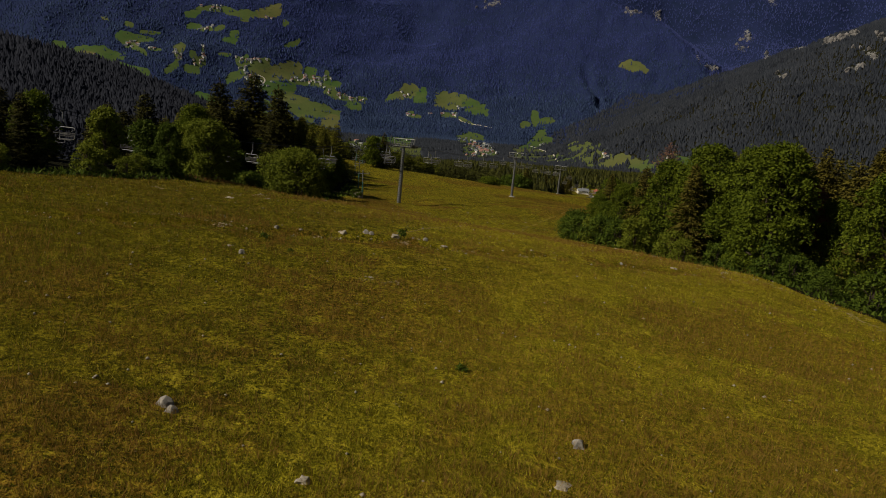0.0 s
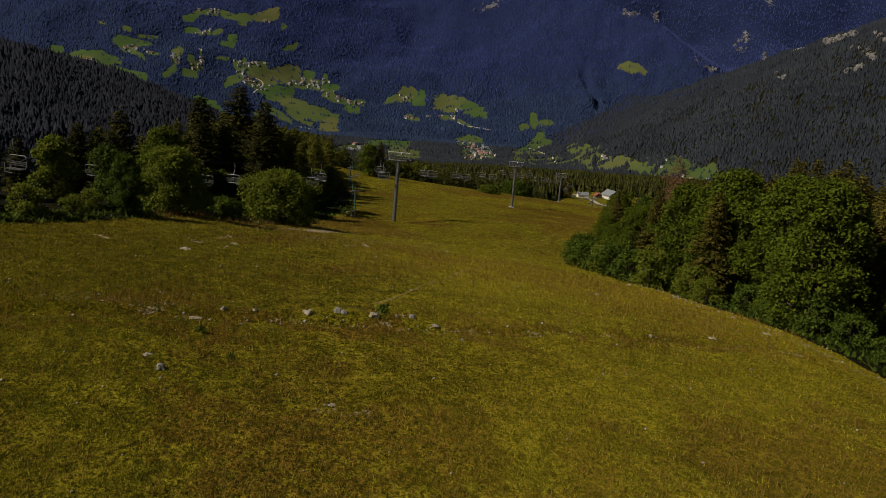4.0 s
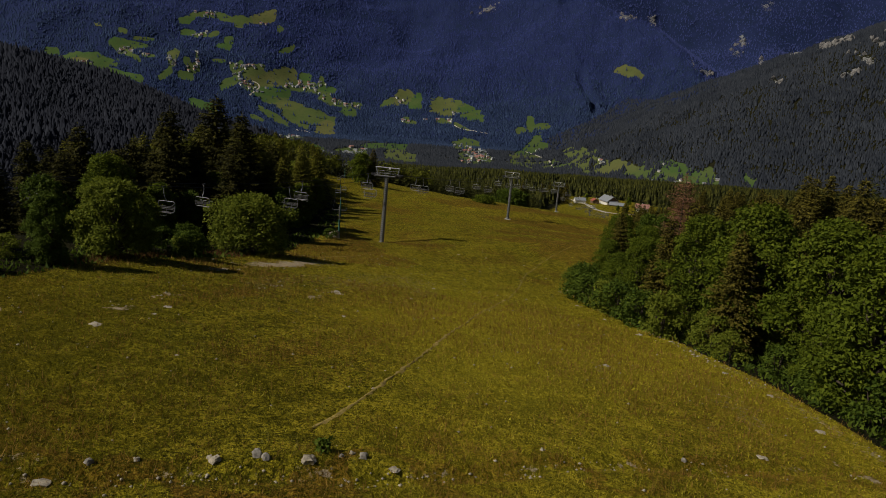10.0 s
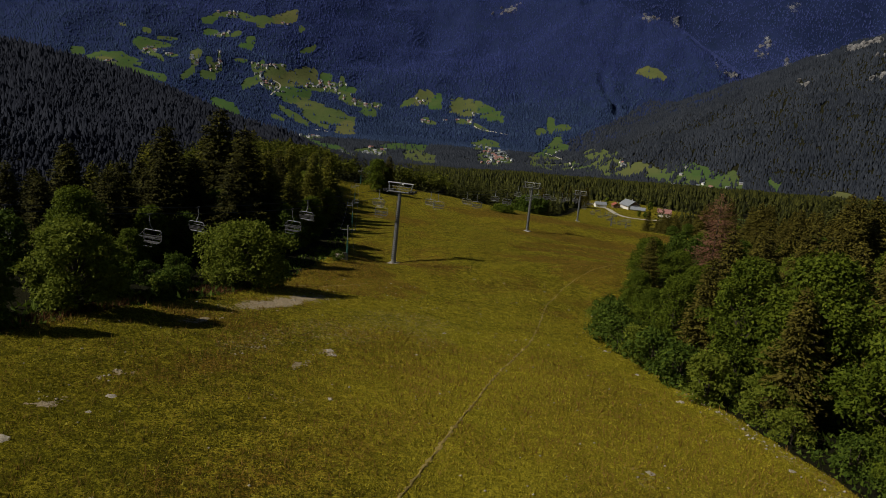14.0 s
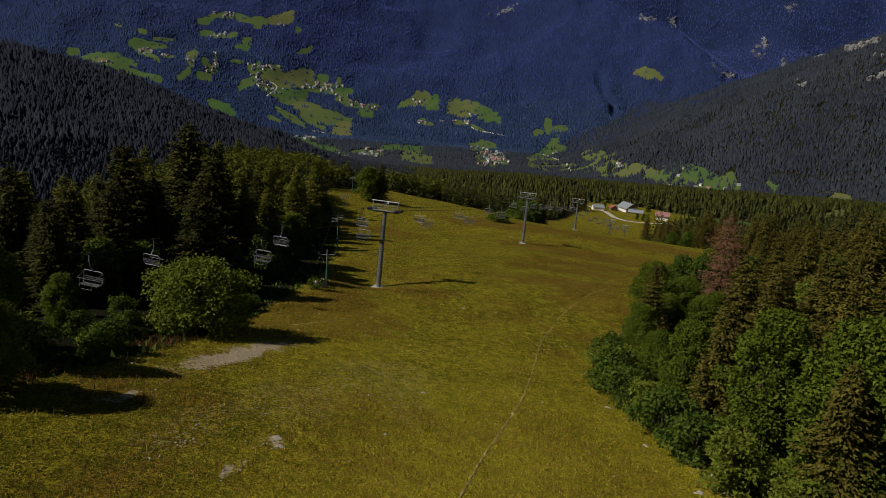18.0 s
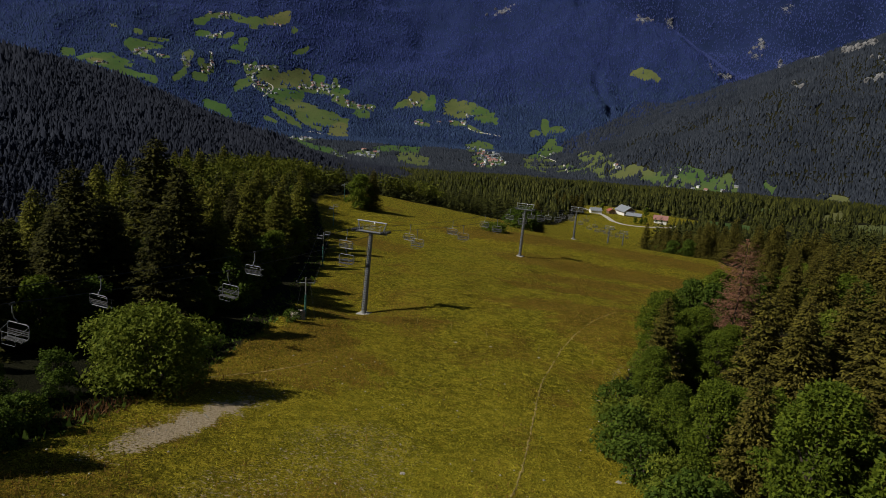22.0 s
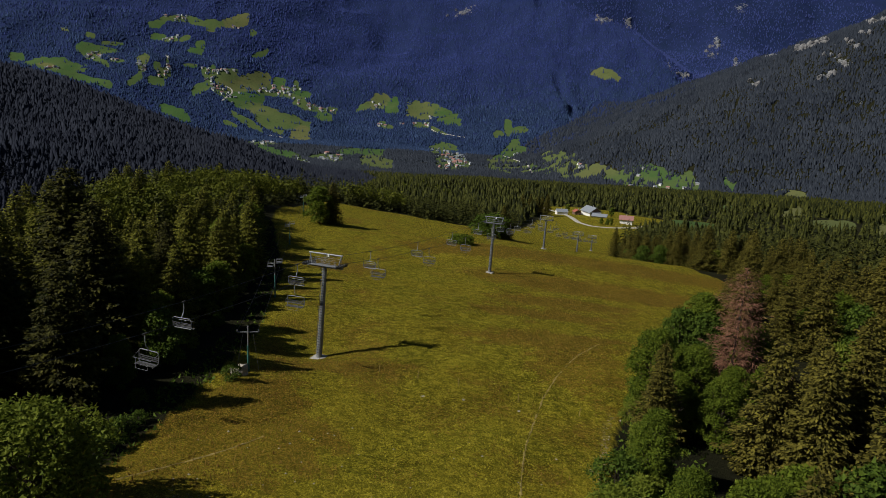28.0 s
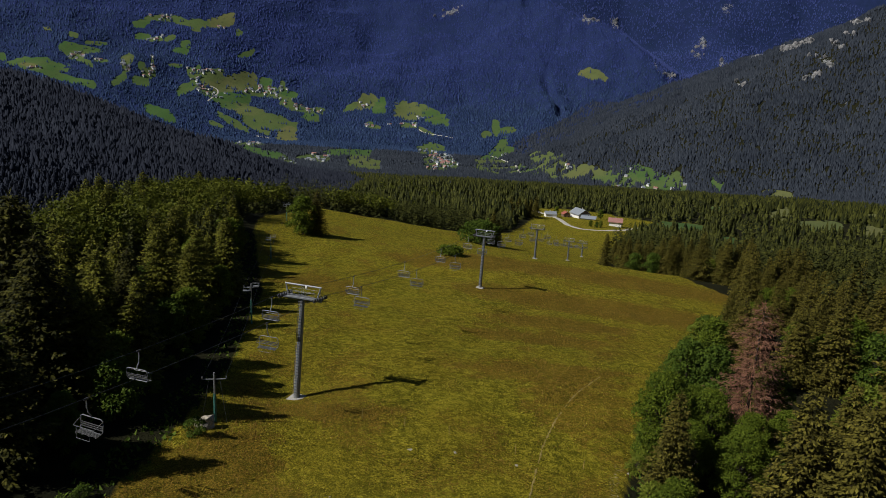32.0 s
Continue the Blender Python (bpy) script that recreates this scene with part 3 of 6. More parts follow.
HAMLETS_MIDDLE = ((-907, 3346, 84, -4, 6, -21, 18), (-1021, 3468, 21, 7, 4, -14, 5), (-812, 3354, 25, -11, 5, -19, 4), (-920, 2696, 68, 1, 21, -61, 12), (-553, 2306, 48, -21, 27, -111, 16),
        (-632, 2214, 56, -91, 22, -77, 6), (-152, 2434, 53, 42, 30, -268, 46), (-218, 2745, 50, -60, 12, -143, 10), (-591, 3429, 35, -6, 3, -14, 5), (-523, 3203, 39, -12, 4, -20, 5),
        (-357, 3241, 42, 0, 3, -23, 8), (-445, 3209, 10, 2, 4, -23, 2), (-313, 3314, 16, -3, 3, -27, 3))
HAMLETS_EAST = ((251, 2057, 11, -18, -2, -24, 5), (85, 2836, 14, 1, -1, -43, 2), (463, 1701, 17, -2, -3, -11, 4), (324, 1731, 36, -24, -39, -204, 10), (401, 1712, 19, -10, -10, -45, 7),
        (-1442, 3771, 17, 3, 2, -5, 3), (-1829, 3248, 38, 0, 4, -8, 4), (-1243, 3241, -3, 50, 4, -10, 3))
CLEARINGS = tuple((*row[:6], 0.35) for row in HAMLETS_WEST + HAMLETS_MIDDLE + HAMLETS_EAST if row[6] > 3)
# cliffs: centre, half width, half depth
CLIFFS = ((968, 2149, 23, 81), (907, 2105, 22, 27), (1022, 2243, 18, 64), (948, 2397, 50, 160), (996, 2393, 25, 160),
        (1352, 4267, 29, 160), (887, 3601, 54, 41), (1152, 2401, 26, 160), (1080, 2310, 16, 78), (747, 2205, 14, 39),
        (1274, 4424, 37, 58), (1228, 4348, 29, 49), (1440, 4584, 158, 32), (1202, 4571, 77, 14), (388, 4504, 89, 14),
        (554, 4138, 89, 160), (753, 4501, 37, 160), (-251, 4435, 58, 75), (804, 1848, 32, 14), (901, 1899, 23, 14),
        (828, 3639, 14, 160), (1010, 2823, 34, 160))


def fields(x, y):
    """How far inside the far meadows a place lies (below 0: outside), and how ripe the meadow there is."""
    x, y = np.asarray(x, float), np.asarray(y, float)
    shape, x, y = x.shape, x.ravel(), y.ravel()
    order = np.argsort(x)
    x, y = x[order], y[order]
    best, ripe = np.full(len(x), -1.0), np.zeros(len(x))
    for cx, cy, ux, uy, vx, vy, hay in FIELDS_NORTH + FIELDS_UPLAND + FIELDS_VILLAGE + FIELDS_MIDDLE + FIELDS_VALLEY + FIELDS_EAST + CLEARINGS:
        w = 2.6 * (abs(ux) + abs(vx))
        i, j = np.searchsorted(x, cx - w), np.searchsorted(x, cx + w)
        p, q = x[i:j], y[i:j]
        k = ux * vy - uy * vx
        a, b = ((p - cx) * vy - (q - cy) * vx) / k, ((q - cy) * ux - (p - cx) * uy) / k
        f = 0.97 + 0.24 * np.sin(p / 11 + 1.7 * np.sin(q / 17)) * np.cos(q / 13 + p / 29) - (np.abs(a) ** 3.2 + np.abs(b) ** 3.2) ** (1 / 3.2)
        closer = f > best[i:j]
        ripe[i:j], best[i:j] = np.where(closer, hay, ripe[i:j]), np.where(closer, f, best[i:j])
    back = np.empty(len(x), int)
    back[order] = np.arange(len(x))
    best, ripe = best[back].reshape(shape), ripe[back].reshape(shape)
    return best, ripe


def meadow(x, y):
    """The far meadows and the open verges below them."""
    x, y = np.asarray(x, float), np.asarray(y, float)
    r = np.maximum(np.hypot(x, y), 1.0)
    d = np.where(y > 2900, 8.0, 20.0)
    best = fields(x, y)[0]
    for k in (1, 2):
        best = np.maximum(best, fields(x + k * d * x / r, y + k * d * y / r)[0])
    return np.where(r > 700, best, -1.0)


def cliff(x, y):
    best = np.zeros(np.shape(x))
    for cx, cy, w, d in CLIFFS:
        best = np.maximum(best, 0.7 * np.clip(1.25 - np.hypot((x - cx) / min(w, 70), (y - cy) / min(d, 60)), 0, 1))
    return best


def piste(x, y, margin=0.0):
    """True on the open grass of the ski run and round the chalets."""
    inside = (x > np.interp(y, LEFT_Y, LEFT_X) + margin) & (x < np.interp(y, RIGHT_Y, RIGHT_X) - margin) & (y < 925)
    return inside | (np.hypot((x - 120) / 75, (y - 900) / 60) < 1) | (np.hypot((x - 135) / 60, (y - 830) / 45) < 1)


def wooded(x, y):
    return (~piste(x, y)) & (meadow(x, y) < 0.03) & (cliff(x, y) < 0.5)


def spot(x, y, cx, cy, w, d, turn=0.0):
    c, s = math.cos(radians(turn)), math.sin(radians(turn))
    u, v = (x - cx) * c + (y - cy) * s, (y - cy) * c - (x - cx) * s
    return np.clip(1.3 - np.hypot(u / w, v / d), 0, 1)


def bare_soil(x, y):
    b = np.zeros(np.shape(x))
    u, v = x + 0.8 * waves(x, y, 2.6, 75, 3), y + 0.8 * waves(x, y, 2.6, 76, 3)
    for row in BARE:
        b = np.maximum(b, 0.85 * spot(u, v, *row))
    for row in SPECKLED:
        b = np.maximum(b, 0.36 * np.minimum(1, 1.6 * spot(u, v, *row)))
    # eroded step that runs across the slope
    line = 35.6 + 0.46 * x + 0.3 * np.sin(x / 2.3)
    b = np.maximum(b, np.clip(1 - np.abs(y - line) / 0.55, 0, 1) * (0.34 + 0.14 * np.sin(x * 1.9)) * np.interp(x, (-20, -14, -9, 12, 17), (0, 0.55, 1, 1, 0.4)))
    edge = np.interp(y, RIGHT_Y, RIGHT_X)
    b = np.maximum(b, 0.46 * np.clip(1 - np.abs(x - edge + 1.0) / 1.3, 0, 1) * ((y > 28) & (y < 125)))
    return b


BARE = ((-23.4, 82.0, 2.0, 10.5, -9), (13.5, 40.5, 0.8, 0.5), (-24.6, 136, 1.2, 0.9), (-20.5, 47.5, 1.1, 0.35), (-24.5, 44, 1.3, 0.35),
        (-13.5, 63.8, 1.6, 0.42, 75), (-13.8, 59.3, 1.3, 0.38, 79), (-17.3, 58.9, 0.8, 0.3, 73), (-17.3, 61.2, 0.9, 0.3, 63), (-20.3, 51.6, 0.9, 0.4, 80), (-23.5, 66.3, 2.4, 0.6, 79))
# thin turf with stones showing through
SPECKLED = ((-12.0, 82, 6, 9), (-15.5, 72, 4, 7), (-18, 64, 2, 7), (-8, 75, 2, 5), (-22, 91, 3, 3), (11, 48, 1.2, 5), (-14, 30, 2, 0.8), (-13.4, 63.7, 1.2, 1.6),
            (5.1, 52.1, 1.2, 0.9), (-12, 53, 1.2, 0.9), (-16.5, 29.5, 1.4, 0.6), (-5.2, 24.3, 0.9, 0.6), (-2.5, 14.2, 0.7, 0.5))


def dry_grass(x, y):
    d = 0.32 + 0.30 * waves(x, y, 13, 21, 4) + 0.22 * waves(x, y, 60, 23, 2)
    x, y = x + 2.6 * waves(x, y, 6, 71, 3), y + 2.6 * waves(x, y, 6, 72, 3)
    for row in DRY:
        d = np.maximum(d, row[0] * np.minimum(1, 1.6 * spot(x, y, *row[1:])))
    line = 34.8 + 0.46 * x + 0.3 * np.sin(x / 2.3)
    return np.maximum(d, 1.2 * np.clip(1.3 - np.abs(y - line) / 0.8, 0, 1) * ((x > -22) & (x < 14)))


def sward(x, y):
    """Tone of the grass by region, from -1, dark, to 1, pale: darker to the left, palest round y 54."""
    tilt = np.clip((88 - y) / 26, 0, 1) * np.clip((x + np.interp(y, (30, 60), (4, 10))) / 8, -1.5, 0.5)
    tilt = tilt + np.interp(y, (8, 20, 40, 54, 78, 110, 150), (0.30, 0.28, 0.15, 0.85, 0.70, 0.25, 0.0))
    return np.clip(0.7 * tilt + 0.16 * waves(x, y, 15, 61, 4), -1, 1)



DRY = ((0.6, 5, 60, 9, 26, 15), (0.8, -27, 100, 6, 18, -10), (0.9, -20, 130, 10, 5), (1.0, -21, 103, 7, 8), (1.0, -25, 113, 6, 8), (0.85, 6, 150, 14, 6), (0.9, 14, 190, 18, 7), (0.95, 30, 215, 45, 14, -12), (0.9, 30, 262, 60, 20, -8),
       (0.9, -12, 252, 22, 9), (0.85, 8, 175, 16, 7), (0.8, -38, 205, 12, 10), (0.65, -3, 21, 7, 6), (0.7, 5, 13, 7, 7), (0.75, 9, 25, 6, 6), (0.7, -9, 10, 5, 4), (0.75, 10, 140, 8, 14))


# ---- ground: one sheet, finer towards the start of the way ----
def build_ground():
    angles = np.concatenate([np.arange(-180, -54, 5.0), np.arange(-54, -44, 0.6), np.arange(-44, 36, 0.2), np.arange(36, 48, 0.6), np.arange(48, 180, 5.0)])
    radii = [1.5]
    while radii[-1] < 5400:
        r = radii[-1]
        radii.append(r + max(0.14, r * (0.006 if 28 < r < 52 else 0.014 if r < 700 else 0.018 if r < 2200 else 0.0085 if r < 2900 else 0.0034 if r < 4000 else 0.009)))
    radii = np.array(radii)
    a = np.radians(angles)
    x, y = radii[:, None] * np.sin(a), radii[:, None] * np.cos(a) - 6
    x, y = np.r_[0.0, x.ravel()], np.r_[-6.0, y.ravel()]
    z = height(x, y)
    rows, cols = len(radii), len(angles)
    i = 1 + np.arange(rows - 1)[:, None] * cols + np.arange(cols)[None, :]
    j = 1 + np.arange(rows - 1)[:, None] * cols + (np.arange(cols)[None, :] + 1) % cols
    quads = np.stack([i, i + cols, j + cols, j], -1).reshape(-1, 4)[:, ::-1]
    hub = np.stack([np.zeros(cols, int), 1 + np.arange(cols), 1 + (np.arange(cols) + 1) % cols], -1)[:, [0, 2, 1]]
    tri = np.concatenate([hub, quads[:, [0, 1, 2]], quads[:, [0, 2, 3]]])
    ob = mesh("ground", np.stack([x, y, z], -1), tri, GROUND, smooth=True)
    near = np.clip(1 - (np.hypot(x, y) - 500) / 200, 0, 1)
    m, away = meadow(x, y), np.hypot(x, y)
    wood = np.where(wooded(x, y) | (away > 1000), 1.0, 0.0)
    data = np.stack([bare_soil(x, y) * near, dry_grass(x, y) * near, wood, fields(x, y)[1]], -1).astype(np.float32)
    at = ob.data.attributes.new("meadow", "FLOAT", "POINT")
    at.data.foreach_set("value", np.where((away > 1000) | (m > -0.9), m, -1.0).astype(np.float32))
    at = ob.data.attributes.new("cover", "FLOAT_COLOR", "POINT")
    at.data.foreach_set("color", data.ravel())
    at = ob.data.attributes.new("cliff", "FLOAT", "POINT")
    at.data.foreach_set("value", cliff(x, y).astype(np.float32))
    at = ob.data.attributes.new("sward", "FLOAT", "POINT")
    at.data.foreach_set("value", sward(x, y).astype(np.float32))
    return tagged(ob, "sunlit alpine meadow slope with dry patches and wooded mountains", "ground", kind="structure")


ground = build_ground()


# ---- trees ----
def diamonds(base, along, across, length, width):
    """Kite-shaped leaves or sprays: arrays of base points, directions and sizes."""
    n = len(base)
    v = np.empty((n, 4, 3))
    v[:, 0] = base
    v[:, 1] = base + along * (0.5 * length)[:, None] + across * (0.5 * width)[:, None]
    v[:, 2] = base + along * length[:, None]
    v[:, 3] = base + along * (0.5 * length)[:, None] - across * (0.5 * width)[:, None]
    return v.reshape(-1, 3), np.arange(4 * n).reshape(n, 4)


def unit(v):
    return v / np.maximum(np.linalg.norm(v, axis=-1, keepdims=True), 1e-9)


def conifer(name, label, seed, tall, wide, material, gap=0.46, bare=0.05, droop=0.35, ragged=0.3, twigs=3, group="", blunt=0.8, fine=1.0):
    """A spruce or fir: a tapered trunk and whorls of drooping boughs, each clad in many small sprays of needles."""
    rng = np.random.RandomState(seed)
    top = thing(name, label, "tree", group)
    lean = rng.uniform(-0.012, 0.012, 2) * tall
    levels = [bare * tall]
    while levels[-1] < tall * 0.97:
        f = 1 - levels[-1] / tall
        levels.append(levels[-1] + gap * rng.uniform(0.75, 1.25) * (0.5 + 0.7 * f))
    z, a = [], []
    for q in levels:
        count = max(4, int(round(5 + 4 * (1 - q / tall))))
        z += [q + rng.uniform(-0.25, 0.25) for _ in range(count)]
        a += list(rng.uniform(0, 6.283) + 6.283 * (np.arange(count) + rng.uniform(-0.3, 0.3, count)) / count)
    z, a = np.clip(np.array(z), 0.3, 0.985 * tall), np.array(a)
    f = 1 - z / tall
    # some sides and some storeys of the crown reach further out than others
    uneven = 1 + ragged * (0.55 * np.sin(2 * a + 9 * f + seed) + 0.45 * np.sin(3 * a - 17 * f + 2 * seed))
    r = wide * f**blunt * np.where(f < 0.85, 1.0, 1 - 1.6 * (f - 0.85)) * uneven * rng.uniform(1 - ragged, 1.05, len(a)) + 0.22
    out = np.stack([np.cos(a), np.sin(a), 0 * a], -1)
    root = np.stack([lean[0] * (1 - f), lean[1] * (1 - f), z], -1)
    sag = droop * rng.uniform(0.6, 1.4, len(a))
    bm = bmesh.new()
    tube(bm, [(0, 0, -1.2), (0, 0, 0.1 * tall), (lean[0] * 0.5, lean[1] * 0.5, 0.5 * tall), (lean[0], lean[1], 0.98 * tall)],
         [0.017 * tall, 0.014 * tall, 0.008 * tall, 0.002 * tall], 7)
    for k in range(0, len(a), 7):
        if r[k] > 0.9:
            tube(bm, [root[k], root[k] + out[k] * r[k] * 0.7 + np.array([0, 0, r[k] * (0.1 - sag[k] * 0.4)])], [0.035, 0.012], 4)
    part("trunk", bm, BARK, top)
    steps = np.maximum(2, (r / 0.30).astype(int))
    k = np.repeat(np.arange(len(a)), steps * twigs)
    place = np.concatenate([np.repeat(np.arange(m), twigs) for m in steps]) + rng.uniform(0.1, 0.9, len(k))
    s = 1 - 0.92 * (1 - place / steps[k])
    spray = (0.34 + 0.10 * np.sqrt(r[k])) * (1.15 - 0.35 * s)
    sway = rng.uniform(-1, 1, len(k)) * 0.42 * (1.15 - s) * np.minimum(r[k], 2.2)
    side = np.stack([-out[k, 1], out[k, 0], 0 * s], -1)
    base = root[k] + out[k] * (r[k] * s)[:, None] + side * sway[:, None]
    base[:, 2] += r[k] * (0.30 * s * (1 - f[k]) - sag[k] * s * s + 0.16 * s**4) - 0.12 * np.abs(sway) - rng.uniform(0, 0.16, len(k))
    along = unit(out[k] * rng.uniform(0.4, 1.0, len(k))[:, None] + side * (np.sign(sway) * rng.uniform(0.1, 1.0, len(k)))[:, None] + np.array([0, 0, 1]) * rng.uniform(-0.75, 0.15, len(k))[:, None])
    across = unit(np.cross(along, [0, 0, 1]) + np.array([0, 0, 1]) * rng.uniform(-0.7, 0.7, len(k))[:, None])
    v, q = diamonds(base, along, across, spray * rng.uniform(0.8, 1.4, len(k)), spray * rng.uniform(0.45, 0.75, len(k)) * fine)
    tip = np.repeat(np.array([[lean[0], lean[1], 0.95 * tall]]), 14, 0) + np.array([0, 0, 1]) * np.linspace(0, 0.05 * tall, 14)[:, None]
    v2, q2 = diamonds(tip, unit(rng.normal(size=(14, 3)) * 0.5 + np.array([0, 0, 0.7])), unit(rng.normal(size=(14, 3))), np.full(14, 0.5), np.full(14, 0.16))
    mesh("crown", np.concatenate([v, v2]), np.concatenate([q, q2 + len(v)]), material, top)
    return top


def leafy(name, label, seed, tall, wide, material, lobes=16, leaves=3400, size=0.42, low=0.12, stems=1, group="", spread=1.0):
    """A broadleaf tree or bush: stems, limbs to every lobe, and a crown of single leaves and twigs with gaps."""
    rng = np.random.RandomState(seed)
    top = thing(name, label, "bush" if stems > 1 else "tree", group)
    bm = bmesh.new()
    centres, sizes = [], []
    for k in range(lobes):
        h = low + (1 - low) * ((k + 0.5) / lobes)
        ring = math.sin(min(1.0, (1.04 - h) / 0.62) * 1.5708) if h > 0.4 else 0.72 + 0.28 * (h - low) / (0.4 - low + 1e-6)
        a = k * 2.39996 + rng.uniform(-0.5, 0.5)
        r = wide * ring * rng.uniform(0.35, 0.78) * spread
        s = wide * rng.uniform(0.30, 0.48) * (20 / max(lobes, 20)) ** 0.42
        centres.append((r * math.cos(a), r * math.sin(a), min(h * tall, tall - 0.75 * s)))
        sizes.append(s)
    for k in range(stems):
        off = (0, 0) if stems == 1 else (wide * 0.25 * math.cos(k * 2.4), wide * 0.25 * math.sin(k * 2.4))
        tube(bm, [(off[0] * 0.5, off[1] * 0.5, -1.0), (off[0] * 0.7, off[1] * 0.7, 0.2 * tall), (off[0] * 1.2 + rng.uniform(-.2, .2), off[1] * 1.2, 0.72 * tall)],
             [0.020 * tall + 0.03, 0.016 * tall + 0.02, 0.02], 6)
    for c in centres:
        h0 = max(0.08 * tall, c[2] * 0.5)
        tube(bm, [(0, 0, h0), (c[0] * 0.5, c[1] * 0.5, h0 + (c[2] - h0) * 0.6), c], [0.010 * tall, 0.007 * tall, 0.015], 5)
    part("trunk", bm, BARK, top)
    share = np.array(sizes) ** 2
    which = rng.choice(lobes, leaves, p=share / share.sum())
    d = unit(rng.normal(size=(leaves, 3)))
    d[:, 2] = np.where(d[:, 2] < -0.35, -0.6 * d[:, 2], d[:, 2])
    bumpy = 1 + 0.22 * np.sin(5 * d[:, 0] + which) * np.cos(4 * d[:, 1] + 2.1 * which)
    rad = np.array(sizes)[which] * bumpy * rng.uniform(0.55, 1.08, leaves) ** 0.6
    base = np.array(centres)[which] + d * rad[:, None] * np.array([1, 1, 0.85])
    base[:, 2] = np.maximum(base[:, 2], 0.12)
    along = unit(d * 0.5 + rng.normal(size=(leaves, 3)) * 0.55 + np.array([0, 0, -0.25]))
    face = unit(d + np.array([0, 0, 0.5]) + rng.normal(size=(leaves, 3)) * 0.45)
    v, q = leaflets(base, along, unit(np.cross(along, face)), size * rng.uniform(0.6, 1.35, leaves), size * rng.uniform(0.6, 1.15, leaves))
    mesh("crown", v, q, material, top)
    return top


def leaflets(base, along, across, length, width):
    """Three-cornered leaves, cheaper than kites."""
    v = np.stack([base - across * (0.5 * width)[:, None], base + across * (0.5 * width)[:, None], base + along * length[:, None]], 1)
    return v.reshape(-1, 3), np.arange(3 * len(base)).reshape(-1, 3)


def stand(ob, x, y, turn=0.0, size=1.0, sink=0.0):
    ob.matrix_basis = pose(x, y, ground_z(x, y) - sink, 0, 0, turn) @ Matrix.Diagonal((size, size, size, 1))
    return ob


def another(ob, x, y, turn=0.0, size=1.0, sink=0.0):
    c = copy_thing(ob, Matrix.Identity(4))
    return stand(c, x, y, turn, size, sink)


# how tall the wood stands on the left of the piste, in metres
CANOPY_X, CANOPY_Y = (-160, -120, -90, -70, -55, -42, -30), (50, 70, 90, 110, 135, 165, 200, 250, 320, 420)
CANOPY = np.array(((20, 20, 18, 14, 10, 7, 5), (20, 20, 18, 14, 10, 6, 9), (20, 20, 18, 14, 11, 11, 11), (20, 20, 18, 14, 12, 14, 13), (22, 22, 20, 16, 18, 15, 14),
                   (24, 22, 18, 19, 16, 15, 14), (24, 21, 17, 14, 16, 14, 14), (24, 20, 10, 14, 14, 14, 14), (24, 20, 14, 14, 16, 16, 16), (24, 22, 18, 18, 18, 18, 18)), float)


def canopy(x, y):
    x, y = np.clip(x, -159.9, -30.1), np.clip(y, 50.1, 419.9)
    i, j = np.searchsorted(CANOPY_Y, y) - 1, np.searchsorted(CANOPY_X, x) - 1
    ya, xa = np.asarray(CANOPY_Y, float), np.asarray(CANOPY_X, float)
    v, u = (y - ya[i]) / (ya[i + 1] - ya[i]), (x - xa[j]) / (xa[j + 1] - xa[j])
    return (CANOPY[i, j] * (1 - u) + CANOPY[i, j + 1] * u) * (1 - v) + (CANOPY[i + 1, j] * (1 - u) + CANOPY[i + 1, j + 1] * u) * v


# ---- woods of the middle distance and far off ----
def cones(places, tall, wide, layers, sides, rng):
    """Many simple conifers in one mesh: stacked, ragged skirts of boughs."""
    n = len(places)
    vs, fs, count = [], [], 0
    a = np.arange(sides) * 6.2832 / sides
    for k in range(layers):
        f0, f1 = k / layers * 0.92 + 0.04, min(1.0, (k + (2.0 if layers > 1 else 1.0)) / layers * 0.92 + 0.08)
        if k == layers - 1:
            f1 = 1.0
        turn = rng.uniform(0, 6.28, n)
        star = np.where(np.arange(sides) % 2 == 0, 1.25, 0.62) if layers > 1 else np.ones(sides)
        r = wide[:, None] * (1 - f0) ** 0.85 * rng.uniform(0.75, 1.2, (n, sides)) * star
        v = np.empty((n, sides + 1, 3))
        v[:, :sides, 0] = places[:, 0:1] + r * np.cos(a + turn[:, None])
        v[:, :sides, 1] = places[:, 1:2] + r * np.sin(a + turn[:, None])
        v[:, :sides, 2] = places[:, 2:3] + tall[:, None] * (f0 + rng.uniform(-0.035, 0.035, (n, sides)) - 0.02 * (star - 0.9))
        v[:, sides] = places + np.array([0, 0, 1]) * (tall * f1)[:, None]
        idx = count + np.arange(n)[:, None] * (sides + 1)
        k0 = idx + np.arange(sides)[None, :]
        k1 = idx + (np.arange(sides)[None, :] + 1) % sides
        fs.append(np.stack([k0, k1, np.repeat(idx + sides, sides, 1)], -1).reshape(-1, 3))
        vs.append(v.reshape(-1, 3))
        count += n * (sides + 1)
    return np.concatenate(vs), np.concatenate(fs)


